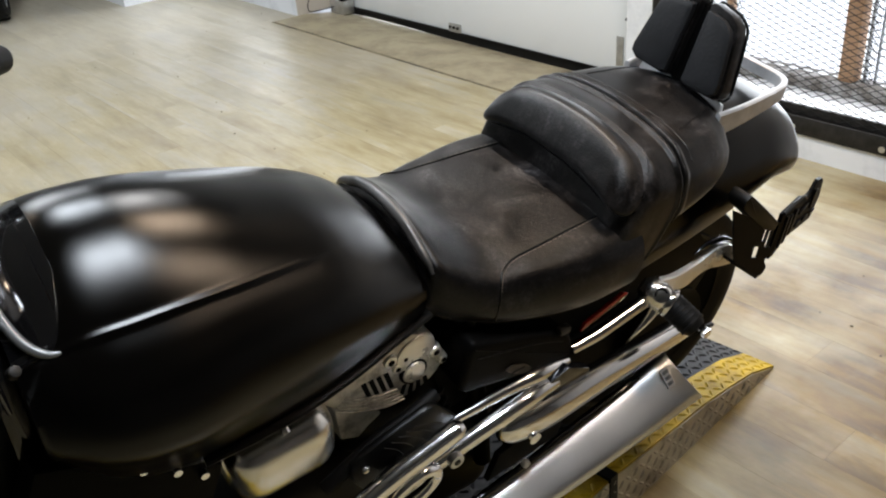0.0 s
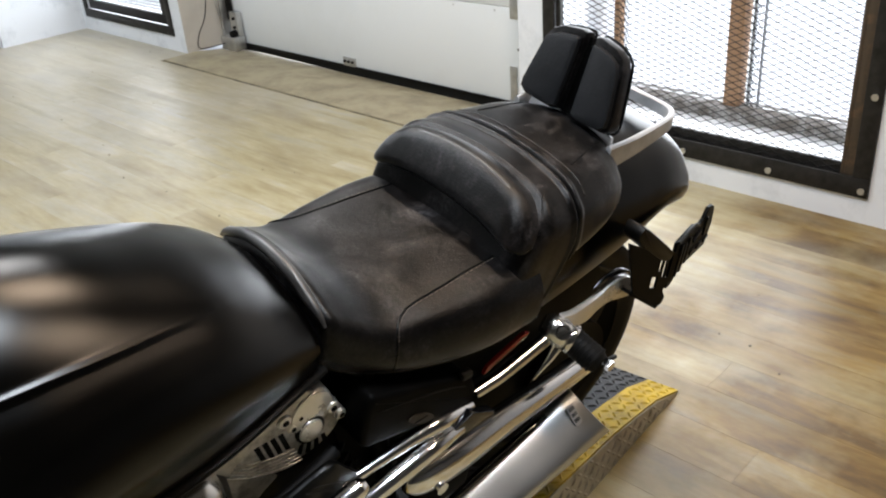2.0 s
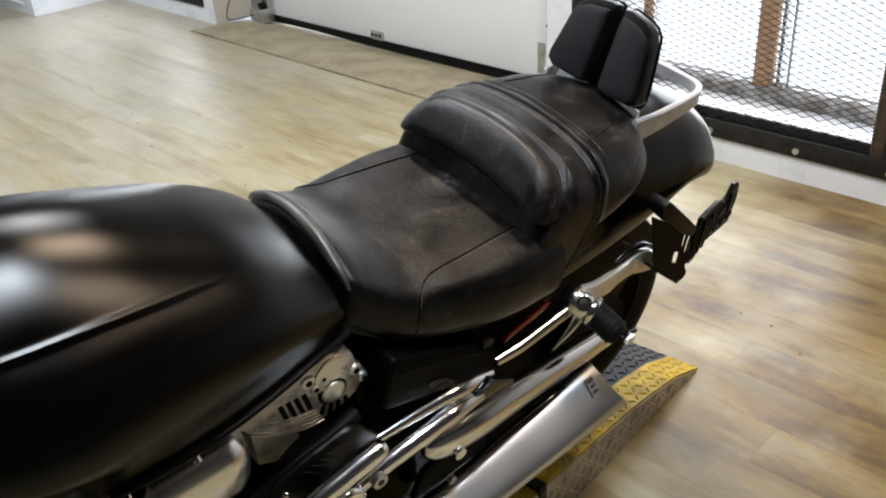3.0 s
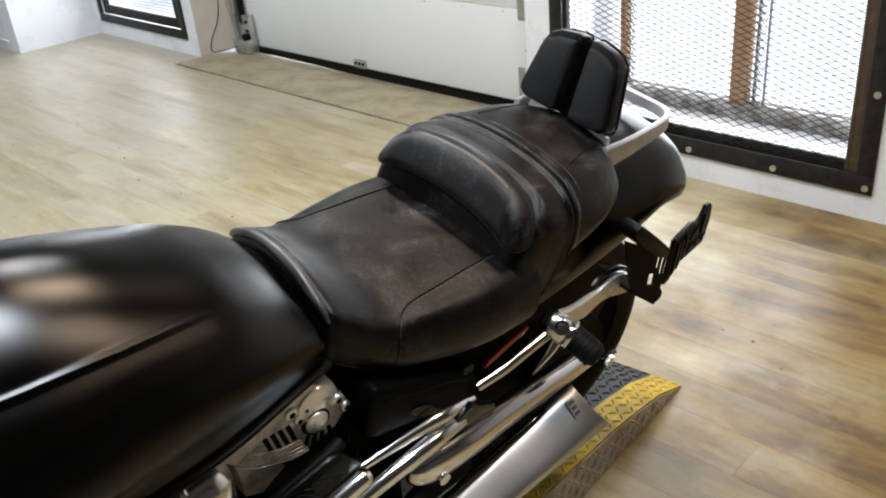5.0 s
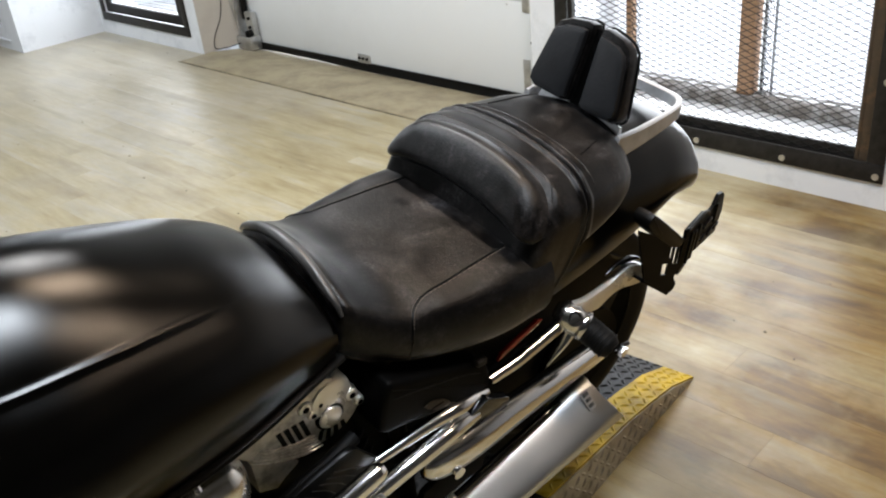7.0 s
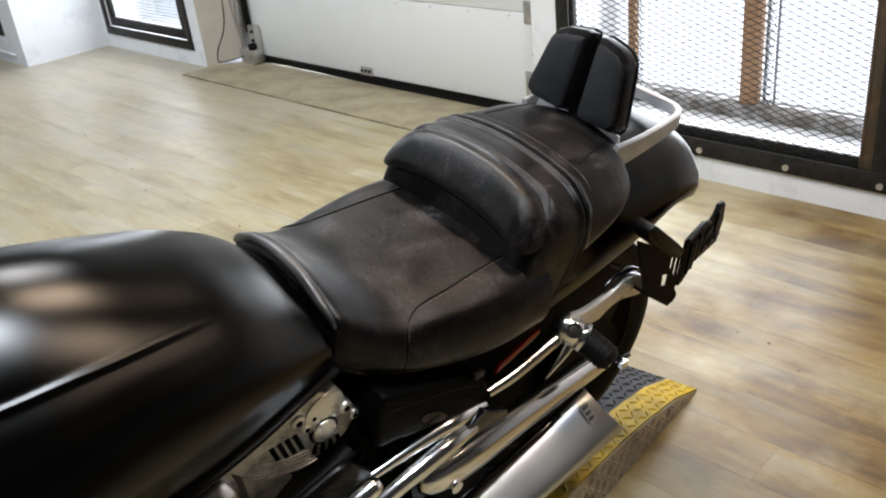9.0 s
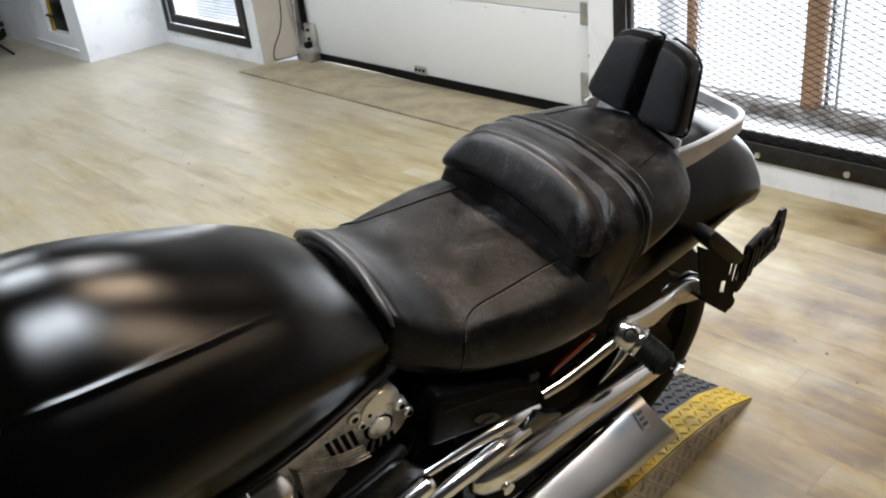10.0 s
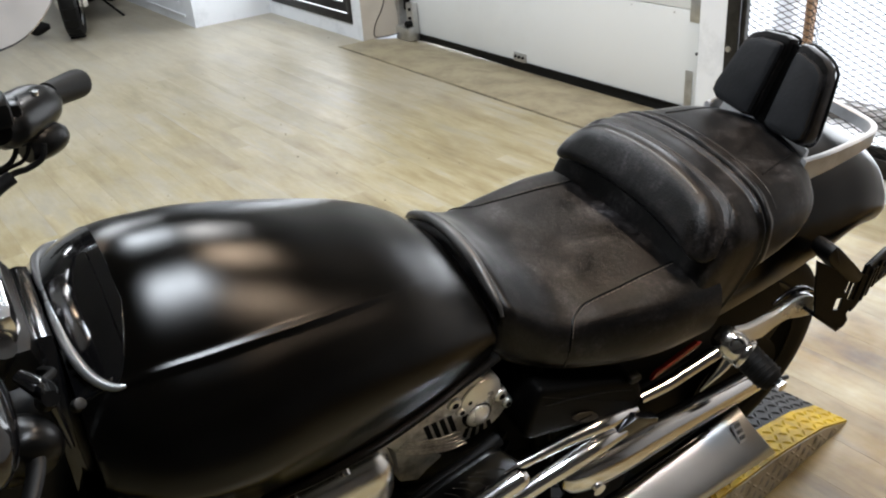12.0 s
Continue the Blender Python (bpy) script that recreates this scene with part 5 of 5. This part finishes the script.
# ---- engine ----
part("crankcase", box(-0.98, -0.36, -0.15, 0.15, 0.10, 0.40, 0.05, 3), BLACKM, bike, "black engine crankcase")
part("cylinder", cyl((-0.52, 0, 0.22), (-0.60, 0, 0.50), 0.15, segs=32), BLACKM, bike, "black rear cylinder")
for k in range(7):
    c = Vector((-0.525, 0, 0.25)).lerp(Vector((-0.580, 0, 0.42)), k / 6)
    d = Vector((-0.08, 0, 0.28)).normalized()
    part("fin", cyl(c - d * 0.004, c + d * 0.004, 0.163, segs=36, bevel=0.001), BLACKP, bike, "dark cooling fin")
hc = part("head_cover", slab(round_outline([(-0.565, 0.621), (-0.537, 0.599), (-0.520, 0.573), (-0.508, 0.550), (-0.513, 0.527), (-0.530, 0.506), (-0.555, 0.494), (-0.591, 0.487), (-0.622, 0.486), (-0.673, 0.506), (-0.712, 0.539), (-0.735, 0.575), (-0.70, 0.62), (-0.62, 0.64)]), 'y', -0.150, -0.08, 0.008), CASTA, bike, "cast aluminium cam cover")
part("boss", cyl((-0.565, -0.1545, 0.577), (-0.568, -0.09, 0.577), 0.040, 0.044, segs=36, bevel=0.010), ALLOY, hc, "round polished boss")
part("cap_ring", cyl((-0.571, -0.1555, 0.546), (-0.571, -0.145, 0.546), 0.0255, segs=32, bevel=0.002), MATT, hc, "dark groove round the cap")
part("cap", cyl((-0.571, -0.1585, 0.546), (-0.571, -0.150, 0.546), 0.0205, 0.0220, segs=32, bevel=0.003), ALLOY, hc, "round polished cap")
for x, z, r in ((-0.529, 0.566, 0.014), (-0.514, 0.542, 0.012), (-0.614, 0.590, 0.014), (-0.601, 0.568, 0.011), (-0.588, 0.583, 0.009)):
    lug = part("lug", cyl((x, -0.1555, z), (x, -0.140, z), r * 0.8, r, segs=18, bevel=0.003), ALLOY, hc, "polished bolt lug")
    part("socket", cyl((x, -0.1567, z), (x, -0.154, z), r * 0.42, segs=6), MATT, lug)
# dark slots between cast fins, beside and below the boss
for k in range(4):
    x = -0.666 + 0.0135 * k
    part("slot", slab([(x, 0.566), (x + 0.0085, 0.567), (x + 0.0205, 0.527), (x + 0.012, 0.528)], 'y', -0.1512, -0.1480), MATT, hc, "dark slot between fins")
for x0, z0, x1, z1 in ((-0.585, 0.521, -0.591, 0.500), (-0.572, 0.516, -0.575, 0.496), (-0.559, 0.515, -0.559, 0.496), (-0.547, 0.518, -0.543, 0.502)):
    part("slot", slab([(x0 - 0.0036, z0), (x0 + 0.0036, z0), (x1 + 0.0042, z1), (x1 - 0.0042, z1)], 'y', -0.1512, -0.1480), MATT, hc, "dark slot between fins")
for k in range(5):
    u = -0.35 + 0.42 * k
    pts = [(a[0] + u * (b[0] - a[0]), -0.1508, a[1] + u * (b[1] - a[1])) for a, b in zip([(-0.709, 0.541), (-0.673, 0.518), (-0.622, 0.498), (-0.588, 0.494)], [(-0.698, 0.550), (-0.668, 0.532), (-0.625, 0.517), (-0.596, 0.513)])]
    part("rib", tube(pts, [0.0014, 0.0024, 0.0024, 0.0014], segs=8), CASTA, hc, "thin cast rib")
bmf = box(-0.088, 0.082, -0.125, 0.125, -0.066, 0.062, 0.046, 8)
bmesh.ops.transform(bmf, matrix=Matrix.Translation((-0.808, -0.080, 0.538)) @ Matrix.Rotation(radians(-5), 4, 'Y') @ Matrix.Rotation(radians(6), 4, 'X'), verts=bmf.verts)
part("front_cover", bmf, POLISH, bike, "polished rounded engine side cover")
part("cover_screw", cyl((-0.812, -0.196, 0.598), (-0.812, -0.185, 0.606), 0.006, segs=12, bevel=0.001), CHROME, bike)
part("lower_head", slab([(-0.71, 0.530), (-0.66, 0.500), (-0.615, 0.478), (-0.651, 0.456), (-0.668, 0.440), (-0.700, 0.455)], 'y', -0.146, 0.05, 0.006), CASTA, bike, "cast engine lower head")
part("hose", tube([(-0.75, -0.176, 0.400), (-0.70, -0.178, 0.432), (-0.645, -0.176, 0.456), (-0.585, -0.168, 0.462), (-0.53, -0.16, 0.475)], 0.013, segs=16), RUBBER, bike, "black rubber hose")
loop = [(-0.630 + 0.044 * math.cos(a) * 0.93 - 0.026 * math.sin(a) * 0.37, -0.252, 0.398 + 0.044 * math.cos(a) * 0.37 + 0.026 * math.sin(a) * 0.93) for a in (2 * math.pi * k / 14 for k in range(15))]
ring = part("shift_linkage", tube(loop, 0.0105, segs=14, per=4), CHROME, bike, "rounded chrome linkage ring")
part("linkage_back", cyl((-0.63, -0.232, 0.398), (-0.63, -0.222, 0.398), 0.036, segs=24, bevel=0.002), MATT, ring)
nut = part("rod_end", spin([(0.0065, -0.006), (0.0135, -0.006), (0.0145, 0.0), (0.0135, 0.006), (0.0065, 0.006)], (-0.540, -0.238, 0.392), 24), SATIN, bike, "grey rod end")
part("rod_bolt", cyl((-0.540, -0.246, 0.392), (-0.540, -0.230, 0.392), 0.0062, segs=10, bevel=0.001), STEEL, nut)
part("linkage_arm", tube([(-0.76, -0.246, 0.325), (-0.70, -0.25, 0.352), (-0.665, -0.252, 0.374)], [0.013, 0.014, 0.012], segs=16), CHROME, bike, "chrome shift arm")
part("bolt", cyl((-0.376, -0.246, 0.268), (-0.376, -0.235, 0.268), 0.008, segs=12, bevel=0.001), SATIN, bike, "grey bolt head")
sprocket = part("sprocket_cover", slab(round_outline([(-0.564, 0.505), (-0.540, 0.480), (-0.513, 0.431), (-0.596, 0.405), (-0.659, 0.350), (-0.704, 0.400), (-0.714, 0.452), (-0.662, 0.480), (-0.611, 0.495)], 3), 'y', -0.200, -0.188, 0.005), SEMI, bike, "black sprocket cover")
for k in range(5):
    part("groove", tube([(-0.655 + 0.014 * k, -0.2005, 0.462 + 0.004 * k), (-0.630 + 0.016 * k, -0.2005, 0.440 + 0.006 * k), (-0.612 + 0.017 * k, -0.2005, 0.410 + 0.010 * k)], 0.0009, segs=6), STEEL, sprocket, "fine curved line")
part("cover_screw", cyl((-0.690, -0.206, 0.437), (-0.690, -0.198, 0.437), 0.007, segs=10, bevel=0.001), CHROME, sprocket)
cover = part("side_cover", slab(round_outline([(-0.492, 0.594), (-0.455, 0.586), (-0.36, 0.552), (-0.285, 0.517), (-0.264, 0.487), (-0.263, 0.450), (-0.329, 0.450), (-0.455, 0.480), (-0.505, 0.496), (-0.507, 0.546)]), 'y', -0.200, -0.12, 0.014, 4), MATT, bike, "black side cover below the saddle")
part("cover_crease", tube([(-0.48, -0.2006, 0.562), (-0.42, -0.2006, 0.548), (-0.34, -0.2006, 0.524), (-0.290, -0.2006, 0.500)], [0.0006, 0.0014, 0.0014, 0.0006], segs=8), SEMI, cover)
part("emblem", slab(round_outline([(-0.418, 0.503), (-0.405, 0.507), (-0.393, 0.503), (-0.378, 0.496), (-0.361, 0.477), (-0.373, 0.473), (-0.389, 0.478), (-0.406, 0.490)]), 'y', -0.2035, -0.2005, 0.001), BRONZE, cover, "small dull metal emblem")
part("emblem_bar", box(-0.404, -0.378, -0.2045, -0.2033, 0.4885, 0.4915, 0.0004), MATT, cover)
part("clip", box(-0.302, -0.280, -0.205, -0.19, 0.520, 0.534, 0.003), STEEL, bike, "small clip below the saddle")
part("frame_spine", box(-1.10, 0.05, -0.10, 0.10, 0.48, 0.64, 0.04), BLACKM, bike, "black frame spine")
part("frame_tube", tube([(-0.475, -0.14, 0.64), (-0.43, -0.15, 0.40), (-0.41, -0.16, 0.22)], 0.017), MATT, bike, "black frame tube")

# ---- handlebar, turned a little to the right ----
bar = part("handlebar", tube([(-1.215, -0.46, 0.945), (-1.225, -0.30, 0.98), (-1.205, -0.16, 0.985), (-1.175, -0.06, 0.965), (-1.155, 0.06, 0.965), (-1.14, 0.16, 0.985), (-1.085, 0.27, 0.97), (-0.98, 0.395, 0.938)], 0.0125), BLACKM, bike, "black handlebar")
part("grip", tube([(-1.00, 0.372, 0.944), (-0.975, 0.398, 0.936), (-0.948, 0.425, 0.928), (-0.943, 0.430, 0.926)], [0.019, 0.0205, 0.0215, 0.016], segs=18), RUBBER, bar, "dark rubber grip")
part("switch_box", tube([(-1.085, 0.262, 0.965), (-1.07, 0.285, 0.958), (-1.025, 0.338, 0.948), (-1.005, 0.362, 0.944)], [0.024, 0.039, 0.038, 0.026], segs=18, flat=0.85), SEMI, bar, "semi-gloss black switch housing")
part("throttle_cable", tube([(-1.075, 0.30, 0.985), (-1.095, 0.24, 0.99), (-1.12, 0.17, 0.955)], 0.006, segs=8), GLOSSB, bar, "black throttle cable")
part("screw", cyl((-1.022, 0.312, 0.978), (-1.021, 0.313, 0.984), 0.005, segs=10), CHROME, bar)
part("screw", cyl((-1.004, 0.345, 0.966), (-1.003, 0.346, 0.971), 0.004, segs=10), CHROME, bar)
part("lever_clamp", box(-1.085, -1.045, 0.262, 0.30, 0.93, 0.995, 0.008), SEMI, bar)
part("lower_switch", tube([(-1.055, 0.29, 0.918), (-1.03, 0.30, 0.916), (-1.008, 0.308, 0.914), (-0.996, 0.313, 0.913)], [0.024, 0.027, 0.021, 0.012], segs=16), SEMI, bar, "black lower switch block")
part("button", box(-1.004, -0.994, 0.30, 0.316, 0.90, 0.910, 0.004), RED, bar, "small red switch")
part("brake_lever", tube([(-1.09, 0.27, 0.94), (-1.08, 0.33, 0.925), (-1.05, 0.38, 0.91), (-1.01, 0.43, 0.90)], [0.011, 0.010, 0.008, 0.007], flat=0.6), BLACKM, bar, "black brake lever")
part("reservoir", box(-1.13, -1.06, 0.235, 0.285, 0.975, 1.012, 0.008), BLACKM, bar, "black fluid reservoir")
part("bracket", box(-1.125, -1.10, 0.19, 0.215, 0.93, 0.985, 0.006), CHROME, bar, "chrome clamp")
part("cable", tube([(-1.030, 0.275, 0.925), (-1.037, 0.27, 0.906), (-1.057, 0.27, 0.895), (-1.084, 0.27, 0.889), (-1.13, 0.24, 0.87)], 0.0045, segs=8), RUBBER, bar, "thin black cable")
part("cable", tube([(-1.048, 0.275, 0.930), (-1.053, 0.27, 0.919), (-1.063, 0.27, 0.907), (-1.081, 0.27, 0.902), (-1.12, 0.25, 0.90)], 0.003, segs=8), RUBBER, bar, "thin black cable")
part("cable", tube([(-1.062, 0.275, 0.935), (-1.070, 0.27, 0.918), (-1.085, 0.265, 0.908), (-1.12, 0.25, 0.91)], 0.0035, segs=8), RUBBER, bar, "thin black cable")
part("connector", tube([(-1.080, 0.268, 0.889), (-1.098, 0.262, 0.883), (-1.12, 0.25, 0.875)], 0.010, segs=12), RUBBER, bar, "black cable sleeve")
part("grip", tube([(-1.222, -0.345, 0.972), (-1.218, -0.40, 0.96), (-1.213, -0.49, 0.938)], [0.018, 0.019, 0.020], segs=18), RUBBER, bar, "dark rubber grip")
part("switch_box", tube([(-1.20, -0.18, 0.975), (-1.20, -0.205, 0.965), (-1.20, -0.275, 0.955), (-1.205, -0.305, 0.965)], [0.022, 0.042, 0.042, 0.024], segs=16), GLOSSB, bar, "gloss black switch housing")
part("lever_perch", tube([(-1.145, -0.155, 0.915), (-1.128, -0.185, 0.915), (-1.125, -0.215, 0.93)], [0.008, 0.011, 0.008], segs=14), GLOSSB, bar, "gloss black lever perch")
part("perch_bolt", cyl((-1.131, -0.18, 0.894), (-1.126, -0.186, 0.906), 0.011, 0.009, segs=14, bevel=0.002), STEEL, bar, "grey perch bolt")
part("perch_bolt", cyl((-1.103, -0.155, 0.850), (-1.099, -0.163, 0.860), 0.008, 0.007, segs=14, bevel=0.002), STEEL, bar, "grey perch bolt")
part("clamp_stay", tube([(-1.125, -0.182, 0.890), (-1.122, -0.182, 0.86), (-1.119, -0.18, 0.821)], [0.006, 0.005, 0.003], segs=10, up=(0, 1, 0)), GLOSSB, bar, "gloss black stay")
part("signal_housing", tube([(-1.185, -0.20, 0.89), (-1.172, -0.215, 0.89), (-1.155, -0.235, 0.885), (-1.15, -0.25, 0.88)], [0.015, 0.032, 0.034, 0.016], segs=20), SEMI, bar, "rounded gloss black housing")
part("clutch_lever", tube([(-1.15, -0.20, 0.90), (-1.155, -0.26, 0.895), (-1.18, -0.33, 0.89), (-1.195, -0.44, 0.875)], [0.010, 0.009, 0.008, 0.007], flat=0.6), BLACKM, bar, "black clutch lever")
part("cable", tube([(-1.13, -0.17, 0.91), (-1.115, -0.13, 0.885), (-1.13, -0.08, 0.85)], 0.005, segs=8), RUBBER, bar, "thin black cable")
# right-hand mirror on its stalk
part("mirror_stalk", tube([(-1.10, 0.25, 1.0), (-1.12, 0.27, 1.05), (-1.09, 0.30, 1.095)], 0.006), CHROME, bar, "chrome mirror stalk")
mo = [(0.095 * math.cos(2 * math.pi * k / 28) * (1 + 0.12 * math.cos(4 * math.pi * k / 28)), 0.060 * math.sin(2 * math.pi * k / 28)) for k in range(28)]
mirror = part("mirror_shell", slab(mo, 'x', -0.016, 0.006, 0.006), CHROME, bar, "chrome mirror shell")
mirror.matrix_local = Matrix.Translation((-1.035, 0.31, 1.118)) @ Matrix.Rotation(radians(-58), 4, 'Z') @ Matrix.Rotation(radians(-10), 4, 'Y') @ Matrix.Rotation(radians(12), 4, 'X')
part("mirror_glass", slab([(a * 0.92, b * 0.92) for a, b in mo], 'x', 0.0065, 0.0075), MIRROR, mirror, "mirror glass")
# fork and front wheel
for y in (-0.11, 0.11):
    part("fork_leg", cyl((-1.16, y, 0.93), (-1.58, y, 0.28), 0.026, segs=16), BLACKM, bike, "black fork leg")
FA = (-1.60, 0.0, 0.30)
fw = part("front_wheel", spin([(0.03, -0.04), (0.20, -0.045), (0.22, -0.055), (0.22, 0.055), (0.03, 0.04)], FA, 40), GLOSSB, bike, "black front wheel")
part("tyre", spin([(0.22, -0.055), (0.27, -0.062), (0.30, -0.03), (0.305, 0.0), (0.30, 0.03), (0.27, 0.062), (0.22, 0.055)], FA, 40), RUBBER, fw, "black front tyre")

# ================= another motorcycle parked at the far end =================
other = thing("parked_motorcycle", Matrix.Translation((1.65, 7.31, 0)) @ Matrix.Rotation(radians(72), 4, 'Z'), "black motorcycle with chrome parts parked by the white wall", "motorcycle")
w0 = part("front_wheel", spin([(0.03, -0.03), (0.20, -0.035), (0.225, -0.045), (0.225, 0.045), (0.03, 0.03)], (0, 0, 0.31), 36), GLOSSB, other)
part("tyre", spin([(0.225, -0.05), (0.27, -0.065), (0.30, -0.045), (0.31, 0.0), (0.30, 0.045), (0.27, 0.065), (0.225, 0.05)], (0, 0, 0.31), 36), RUBBER, w0, "black tyre")
w1 = part("rear_wheel", spin([(0.03, -0.05), (0.19, -0.055), (0.215, -0.07), (0.215, 0.07), (0.03, 0.05)], (1.55, 0, 0.31), 36), GLOSSB, other)
part("tyre", spin([(0.215, -0.075), (0.26, -0.09), (0.30, -0.06), (0.31, 0.0), (0.30, 0.06), (0.26, 0.09), (0.215, 0.075)], (1.55, 0, 0.31), 36), RUBBER, w1, "black tyre")
for y in (-0.09, 0.09):
    part("fork_leg", cyl((-0.02, y, 0.30), (0.34, y, 0.95), 0.024, segs=14), CHROME, other, "chrome fork leg")
for s in (-1, 1):
    part("brake_disc", spin([(0.07, s * 0.066), (0.145, s * 0.066), (0.145, s * 0.072), (0.07, s * 0.072)], (0, 0, 0.31), 36), CHROME, w0, "bright brake disc")
    part("brake_caliper", box(0.075, 0.165, min(s * 0.075, s * 0.115), max(s * 0.075, s * 0.115), 0.20, 0.33, 0.014), CHROME, other, "chrome brake caliper")
    part("axle_nut", cyl((0, s * 0.09, 0.31), (0, s * 0.125, 0.31), 0.022, segs=16, bevel=0.004), CHROME, other)
part("rim_ring", spin([(0.205, -0.048), (0.226, -0.055), (0.228, -0.046), (0.208, -0.040)], (0, 0, 0.31), 40), CHROME, w0, "bright rim edge")
part("rim_ring", spin([(0.205, 0.048), (0.226, 0.055), (0.228, 0.046), (0.208, 0.040)], (0, 0, 0.31), 40), CHROME, w0, "bright rim edge")
for k in range(22):
    a = 2 * math.pi * k / 22
    b = box(-0.004, 0.004, -0.055, 0.055, 0.298, 0.3125, 0.001)
    bmesh.ops.transform(b, matrix=Matrix.Translation((0, 0, 0.31)) @ Matrix.Rotation(a, 4, 'Y'), verts=b.verts)
    part("tread_block", b, RUBBER, w0)
part("engine", box(0.48, 1.05, -0.17, 0.17, 0.16, 0.58, 0.06, 3), BLACKM, other, "black engine")
for s in (-1, 1):
    part("engine_cover", cyl((0.80, s * 0.16, 0.34), (0.80, s * 0.21, 0.34), 0.10, segs=28, bevel=0.012), CHROME, other, "round chrome engine cover")
    part("footrest", cyl((0.42, s * 0.16, 0.28), (0.40, s * 0.34, 0.29), 0.022, segs=14, bevel=0.004), RUBBER, other, "black footrest")
    part("exhaust_pipe", tube([(0.55, s * 0.16, 0.30), (0.60, s * 0.20, 0.20), (0.9, s * 0.22, 0.20), (1.7, s * 0.23, 0.26)], [0.022, 0.024, 0.035, 0.042]), CHROME, other, "chrome exhaust pipe")
part("fuel_tank", tube([(0.36, 0, 0.86), (0.50, 0, 0.88), (0.75, 0, 0.86), (0.98, 0, 0.76)], [0.08, 0.15, 0.16, 0.07], flat=0.75, segs=20), GLOSSB, other, "black fuel tank")
part("saddle", tube([(0.92, 0, 0.72), (1.15, 0, 0.68), (1.45, 0, 0.74), (1.65, 0, 0.76)], [0.10, 0.16, 0.13, 0.08], flat=0.45, segs=18), LEATHER, other, "black saddle")
part("front_fender", tube([(-0.33, 0, 0.42), (-0.22, 0, 0.58), (0.0, 0, 0.66), (0.2, 0, 0.60), (0.32, 0, 0.46)], 0.075, flat=0.12, up=(0, 1, 0)), GLOSSB, other, "black front mudguard")
part("headlamp", cyl((0.12, 0, 0.84), (0.26, 0, 0.86), 0.09, 0.06, segs=24, bevel=0.01), CHROME, other, "chrome headlamp")
part("handlebar", tube([(0.52, -0.40, 1.02), (0.36, -0.30, 1.05), (0.33, 0, 0.98), (0.36, 0.30, 1.05), (0.52, 0.40, 1.02)], 0.013), CHROME, other, "chrome handlebar")
for x, y, z in ((0.10, 0.33, 0.09), (0.55, -0.30, 0.20)):
    part("guard_foot", tube([(x, y * 0.6, z), (x, y * 0.9, z), (x, y * 1.1, z)], [0.02, 0.06, 0.03], segs=14), RUBBER, other, "black rubber guard foot")
part("side_stand", cyl((0.70, -0.14, 0.20), (0.62, -0.34, 0.0), 0.010, segs=10), BLACKM, other)
part("crash_bar", tube([(0.40, -0.10, 0.70), (0.36, -0.30, 0.52), (0.42, -0.30, 0.26), (0.50, -0.12, 0.20)], 0.013), CHROME, other, "chrome crash bar")

# ================= the plank floor (last: many small pieces) =================
floor = thing("floor", Matrix(), "worn oak-look plank floor with grey scuffs", "floor", kind="structure")
part("subfloor", box(XB, XW + 0.01, Y0, Y1, -0.06, -0.007), BLACKM, floor, smooth=False)
PW, PL = 0.148, 1.22


def plank_mesh(w, l):
    bm = box(-w / 2, w / 2, -l / 2, l / 2, -0.007, 0.0)
    me = bpy.data.meshes.new("plank")
    bm.to_mesh(me)
    bm.free()
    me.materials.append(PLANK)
    return me


WHOLE = plank_mesh(PW - 0.0005, PL - 0.0005)
rng = random.Random(5)
rest = bmesh.new()
x = XW - PW / 2
while x > XB:
    y = Y0 - rng.random() * PL
    while y < Y1:
        a, b = max(y, Y0), min(y + PL, Y1)
        if b - a > 0.05:
            if x > 0.0 and b < 8.6 and a > 0.2 and b - a > PL - 0.01:
                ob = new("plank", WHOLE)
                ob.parent = floor
                ob.location = (x, (a + b) / 2, 0)
            else:
                box(x - PW / 2 + 0.00025, x + PW / 2 - 0.00025, a + 0.00025, b - 0.00025, -0.007, 0.0, bm=rest)
        y += PL
    x -= PW
tagged(part("far_planks", rest, PLANK, floor, smooth=False), kind="stuff")

# ---- crumbs of dirt lying on the boards ----
grit = bmesh.new()
rng = random.Random(11)
for k in range(70):
    x, y, r = rng.uniform(0.6, 2.95), rng.uniform(0.3, 6.4), rng.uniform(0.0018, 0.005)
    if 1.0 < x < 1.95 and y < 1.75:
        continue
    cyl((x, y, 0.0002), (x, y, 0.0012 + r * 0.35), r, r * 0.6, segs=6, bm=grit)
tagged(finish("grit", grit, LEDGE_DIRT), "dark crumbs of dirt scattered on the plank floor", "dirt", kind="stuff")
